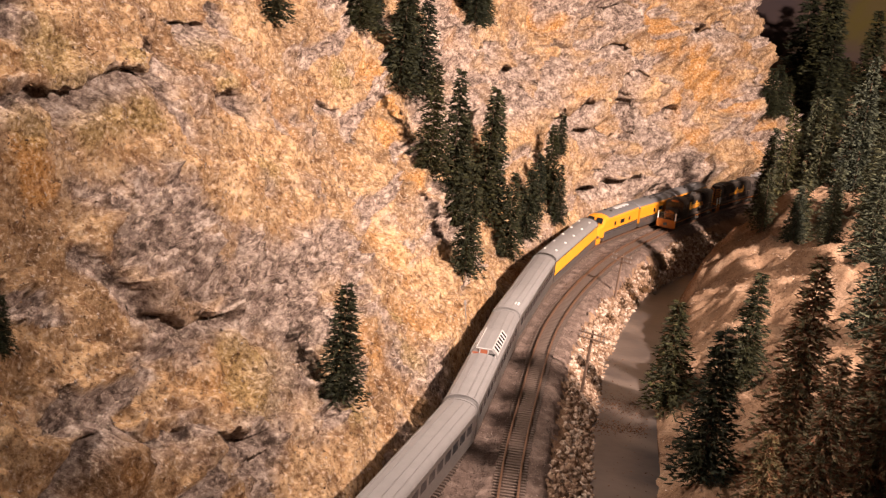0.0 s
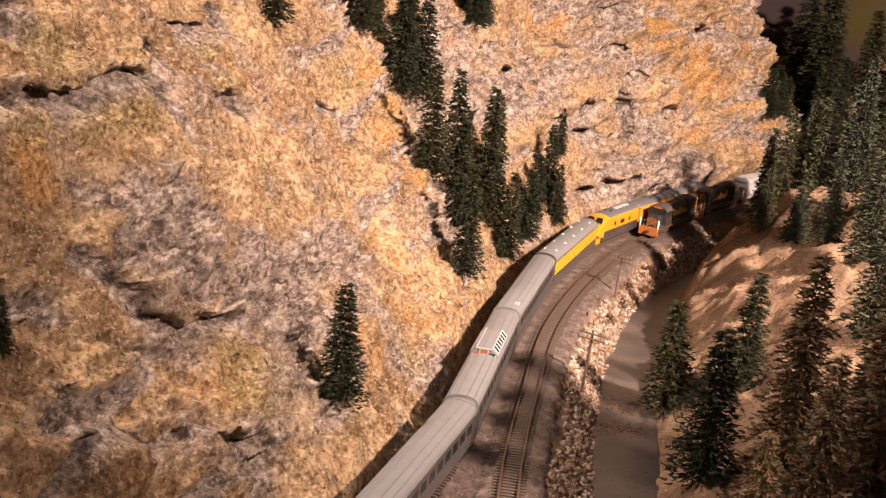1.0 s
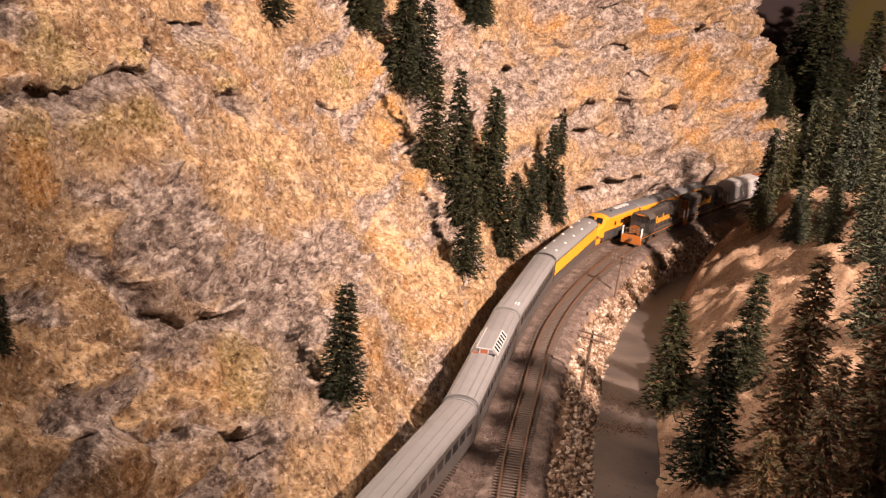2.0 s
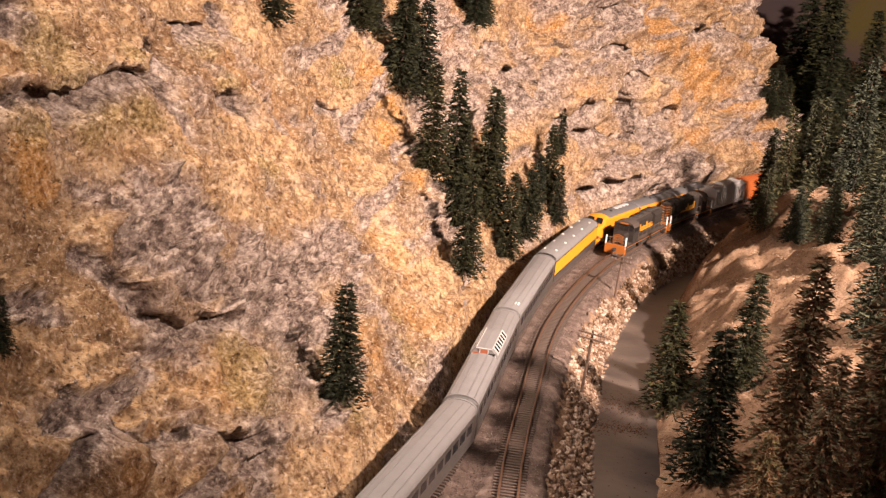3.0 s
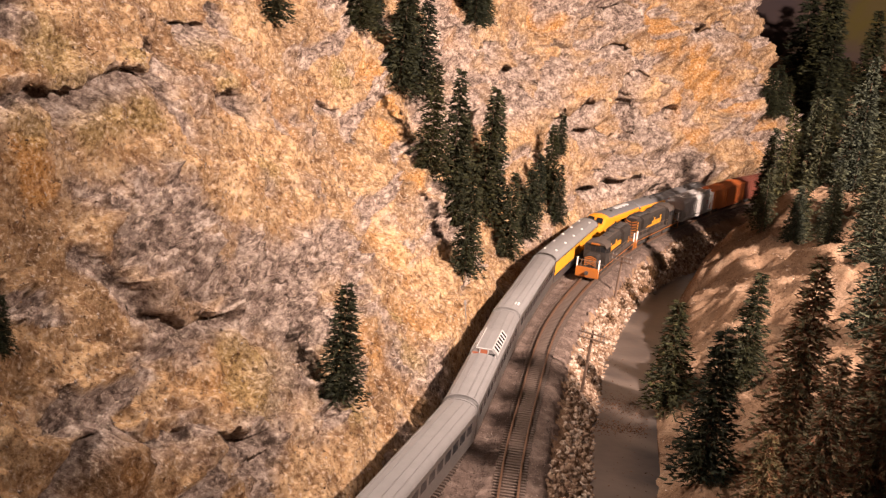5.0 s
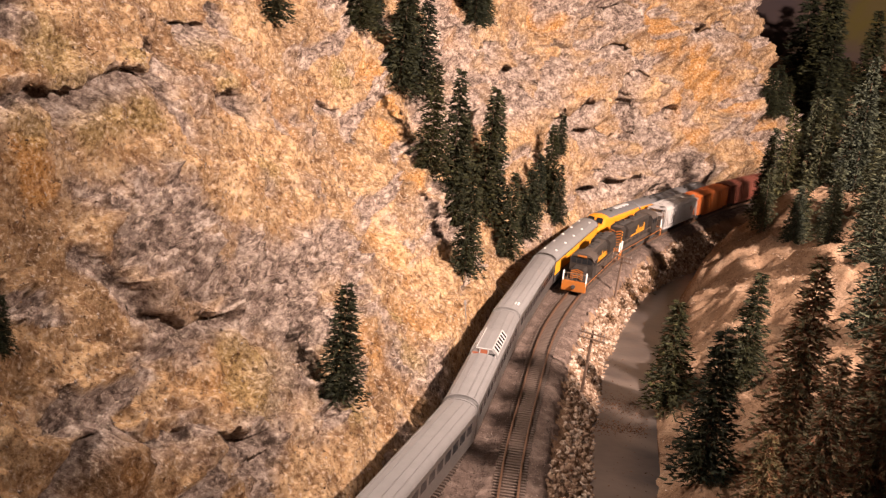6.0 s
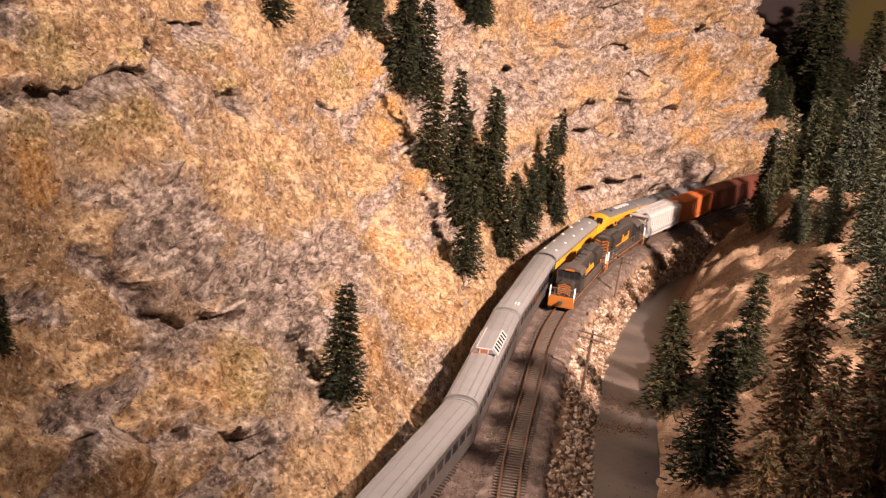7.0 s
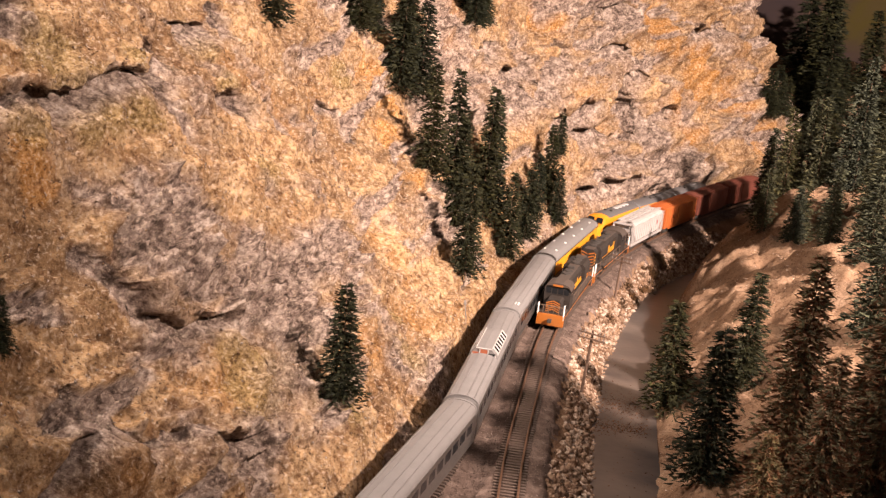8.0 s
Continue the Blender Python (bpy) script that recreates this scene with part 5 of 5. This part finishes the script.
# the creek's far bank
for x, y, h, wide in ((0.281, 1.348, 0.134, 1.05), (0.267, 1.077, 0.155, 0.95), (0.349, 1.303, 0.138, 0.95)):
    plant("dark", x, y, h, None, 2.0, wide)
# the rearmost of these, partly hidden, are added to shade the far track
for x, y, h, wide in ((0.545, 2.06, 0.20, 0.62), (0.575, 2.10, 0.20, 0.62), (0.60, 2.05, 0.20, 0.6), (0.52, 2.00, 0.15, 0.75), (0.575, 1.90, 0.16, 0.7), (0.51, 1.74, 0.115, 1.0), (0.62, 1.86, 0.215, 0.6), (0.64, 1.98, 0.21, 0.75),
                      (0.70, 1.93, 0.24, 0.75), (0.73, 2.00, 0.25, 0.8), (0.645, 2.10, 0.20, 0.9), (0.69, 2.08, 0.22, 1.1), (0.73, 2.14, 0.22, 1.1), (0.78, 2.20, 0.24, 1.1), (0.83, 2.28, 0.24, 1.1),
                      (0.47, 1.27, 0.15, 0.95), (0.535, 1.50, 0.15, 1.0),
                      (0.478, 1.815, 0.10, 0.95), (0.535, 1.93, 0.16, 0.75), (0.56, 1.98, 0.15, 0.75), (0.50, 1.72, 0.09, 1.0), (0.53, 1.65, 0.095, 1.0), (0.555, 1.74, 0.10, 1.0), (0.60, 1.72, 0.12, 1.0), (0.565, 1.60, 0.11, 1.0)):
    plant("pale", x, y, h, None, 2.0, wide)
for x, y, h, wide in ((0.318, 1.0, 0.235, 0.78), (0.362, 0.90, 0.25, 0.8), (0.262, 0.86, 0.14, 0.85), (0.305, 0.88, 0.17, 0.85)):
    plant("brown", x, y, h, None, 2.0, wide)
# tall bank trees, mostly out of view, added to shade track and creek
for x, y, h, wide in ((0.43, 0.985, 0.27, 1.1), (0.46, 1.03, 0.26, 1.1), (0.45, 0.92, 0.26, 1.1), (0.40, 0.93, 0.26, 1.0), (0.52, 1.00, 0.28, 1.2), (0.52, 0.92, 0.28, 1.2), (0.49, 0.85, 0.28, 1.2), (0.42, 0.84, 0.27, 1.15)):
    plant("brown", x, y, h, None, 2.0, wide)
# dim trees behind the bend
for x, y, h in ((0.935, 3.25, 0.30), (0.975, 3.36, 0.30), (0.925, 3.12, 0.24), (0.985, 3.18, 0.13), (0.935, 3.04, 0.14), (1.06, 3.14, 0.16), (1.02, 3.30, 0.15), (0.93, 3.40, 0.30), (0.955, 3.20, 0.27), (1.0, 3.42, 0.30), (1.13, 3.12, 0.14), (1.14, 3.24, 0.22), (1.20, 3.18, 0.20), (1.10, 3.34, 0.26), (1.22, 3.30, 0.25)):
    plant("dark", x, y, h, None, 2.0, 1.0)

# ---- brown scrub on the bank above the creek ----
MAT_SCRUB = needle_material("brown_scrub_twigs", (0.045, 0.028, 0.018), (0.17, 0.105, 0.06))


def shrub(seed):
    rs = np.random.RandomState(seed)
    t = thing("shrub", "low brown twiggy scrub on the creek bank", "shrub", "bank scrub")
    V, F = [], []
    for k in range(260):
        a, e = rs.uniform(0, 6.28), rs.uniform(0.1, 1.5)
        out = np.array([math.cos(a) * math.cos(e), math.sin(a) * math.cos(e), math.sin(e) * 0.8])
        at = out * rs.uniform(0.15, 0.85) + rs.normal(0, 0.08, 3)
        side = np.cross(out, rs.normal(0, 1, 3))
        side *= 0.05 / np.linalg.norm(side)
        tip = at + (out + rs.normal(0, 0.5, 3)) * rs.uniform(0.15, 0.4)
        i = len(V)
        V += [at - side, at + side, tip + side * 0.4, tip - side * 0.4]
        F.append((i, i + 1, i + 2, i + 3))
    o = faces_mesh("foliage", np.array(V), np.array(F), MAT_SCRUB)
    o.parent = t
    bm = bmesh.new()
    for k in range(5):
        rod(bm, (0, 0, -0.1), (rnd.uniform(-0.5, 0.5), rnd.uniform(-0.5, 0.5), rnd.uniform(0.4, 0.7)), 0.04, 5)
    part("stem", bm, MAT_BARK, t)
    return t


SHRUBS = [shrub(70 + k) for k in range(3)]
_first = set()
for k in range(26):
    q = rnd.uniform(1.98, 2.45)
    w = FREIGHT.way(q)
    xy = FREIGHT.at(q) + np.array([w[1], -w[0]]) * rnd.uniform(0.040, 0.062)
    size = rnd.uniform(0.007, 0.014)
    src = SHRUBS[k % 3]
    m = pose(*xy, float(ground_height(xy[None])[0]), 0, 0, rnd.uniform(0, 360))
    o = src if k < 3 else copy_thing(src, m)
    o.matrix_basis = m @ Matrix.Scale(size, 4)

# ---- line poles, posts and signal ----
MAT_POLE = painted("weathered_pole_wood", (0.15, 0.095, 0.065), 0.85, 0, 0.5, 200)
MAT_INSULATOR = painted("grey_insulator", (0.25, 0.22, 0.2), 0.4, 0, 0.2, 200)


def line_pole(x, y, h, turn):
    z = float(ground_height(np.array([[x, y]]))[0])
    p = thing("telegraph_pole", "weathered wooden line pole with two crossarms by the track", "utility pole", "line poles")
    bm = bmesh.new()
    bmesh.ops.create_cone(bm, cap_ends=True, segments=8, radius1=0.0021, radius2=0.0015, depth=h + 0.01, matrix=Matrix.Translation((0, 0, h / 2 - 0.005)))
    part("post", bm, MAT_POLE, p)
    for k, zz in enumerate((h - 0.004, h - 0.0105)):
        bm = boxes((-0.0165, 0.0165, -0.0010, 0.0004, zz - 0.0009, zz + 0.0009))
        bm.transform(Matrix.Translation((0, -0.002, 0)))
        arm = part("crossarm", bm, MAT_POLE, p)
        for q in (-0.0145, -0.009, 0.009, 0.0145):
            bm = bmesh.new()
            bmesh.ops.create_cone(bm, cap_ends=True, segments=6, radius1=0.0008, radius2=0.0006, depth=0.0026, matrix=Matrix.Translation((q, -0.0023, zz + 0.0024)))
            part("insulator", bm, MAT_INSULATOR, arm)
    p.matrix_world = pose(x, y, z, 0, 3.0, turn)


line_pole(0.180, 1.355, 0.078, -22)
line_pole(0.261, 1.742, 0.073, -30)


def small_post(x, y, h, label, mat, lean):
    p = thing("post", label, "post", "track posts")
    bm = bmesh.new()
    rod(bm, (0, 0, -0.004), (0, 0, h), 0.0008, 6)
    part("shaft", bm, mat, p)
    bm = boxes((-0.0013, 0.0013, -0.0010, 0.0010, h - 0.004, h + 0.001))
    part("cap", bm, mat, p)
    p.matrix_world = pose(x, y, hill_top(x, y), 0, lean, 20)


small_post(0.036, 1.405, 0.022, "short pale post beside the track at the hill's foot", MAT_INSULATOR, -8)
small_post(0.112, 1.785, 0.020, "short tan post beside the track at the hill's foot", MAT_POLE, -8)


def signal(x, y, h):
    p = thing("signal", "small trackside signal showing a red lens", "railway signal")
    bm = bmesh.new()
    rod(bm, (0, 0, -0.01), (0, 0, h), 0.0012, 8)
    part("mast", bm, MAT_DARK, p)
    bm = boxes((-0.0035, 0.0035, -0.002, 0.002, h - 0.006, h + 0.007))
    part("head", bm, MAT_BROWN, p)
    bm = bmesh.new()
    bmesh.ops.create_cone(bm, cap_ends=True, segments=12, radius1=0.002, radius2=0.0018, depth=0.002, matrix=Matrix.Translation((0, -0.003, h + 0.002)) @ Euler((radians(90), 0, 0)).to_matrix().to_4x4())
    part("lens", bm, MAT_RED, p, "glowing red lens")
    p.matrix_world = pose(x, y, 0.0, 0, 0, 10)


signal(0.465, 2.455, 0.062)

# ---- the layout's edge and the room ----
MAT_WALL = ground_material("dull_wall_paint", (0.20, 0.17, 0.15), (0.24, 0.205, 0.18), (0.27, 0.235, 0.21), 2, 60, 0.0004)


def backdrop_material():
    m, n, l, b = material("painted_backdrop", 0.95, 0, 0.05)
    co = n.new("ShaderNodeTexCoord").outputs["Object"]
    a = noise_tex(n, l, co, 2.6, 5, 0.55, 0.4)
    c = ramp(n, l, a, [(0.3, (0.032, 0.026, 0.033)), (0.5, (0.045, 0.031, 0.027)), (0.62, (0.055, 0.043, 0.013)), (0.8, (0.06, 0.04, 0.03))])
    l.new(c, b.inputs["Base Color"])
    return m


def slab(name, dims, mat, label, category):
    return tagged(part(name, boxes(dims), mat), label, category, kind="structure")


slab("backdrop", (-2.4, 2.8, 3.72, 3.78, -1.1, 1.6), backdrop_material(), "painted canyon backdrop in dim brown and olive", "backdrop")
slab("wall_west", (-2.46, -2.4, -2.4, 3.78, -1.1, 1.6), MAT_WALL, "plain dull room wall", "wall")
slab("wall_east", (2.8, 2.86, -2.4, 3.78, -1.1, 1.6), MAT_WALL, "plain dull room wall", "wall")
slab("wall_south", (-2.46, 2.86, -2.46, -2.4, -1.1, 1.6), MAT_WALL, "plain dull room wall", "wall")
slab("ceiling", (-2.46, 2.86, -2.46, 3.78, 1.6, 1.66), MAT_WALL, "plain dull room ceiling", "ceiling")
slab("floor", (-2.46, 2.86, -2.46, 3.78, -1.16, -1.1), MAT_WALL, "plain dull room floor", "floor")


def motions():
    """The freight train rolls steadily along its track."""
    for ob, off, L in TRAIN:
        rows = []
        for k in range(33):
            t = k * 0.25
            s = HEAD + (8.0 - t) * SPEED + off
            rows.append((t, on_line(FREIGHT, s, s + L) @ (pose(0, 0, 0, 0, 0, 180) if ob is TRAIN[1][0] else pose(0, 0, 0))))
        walk(ob, rows)


motions()
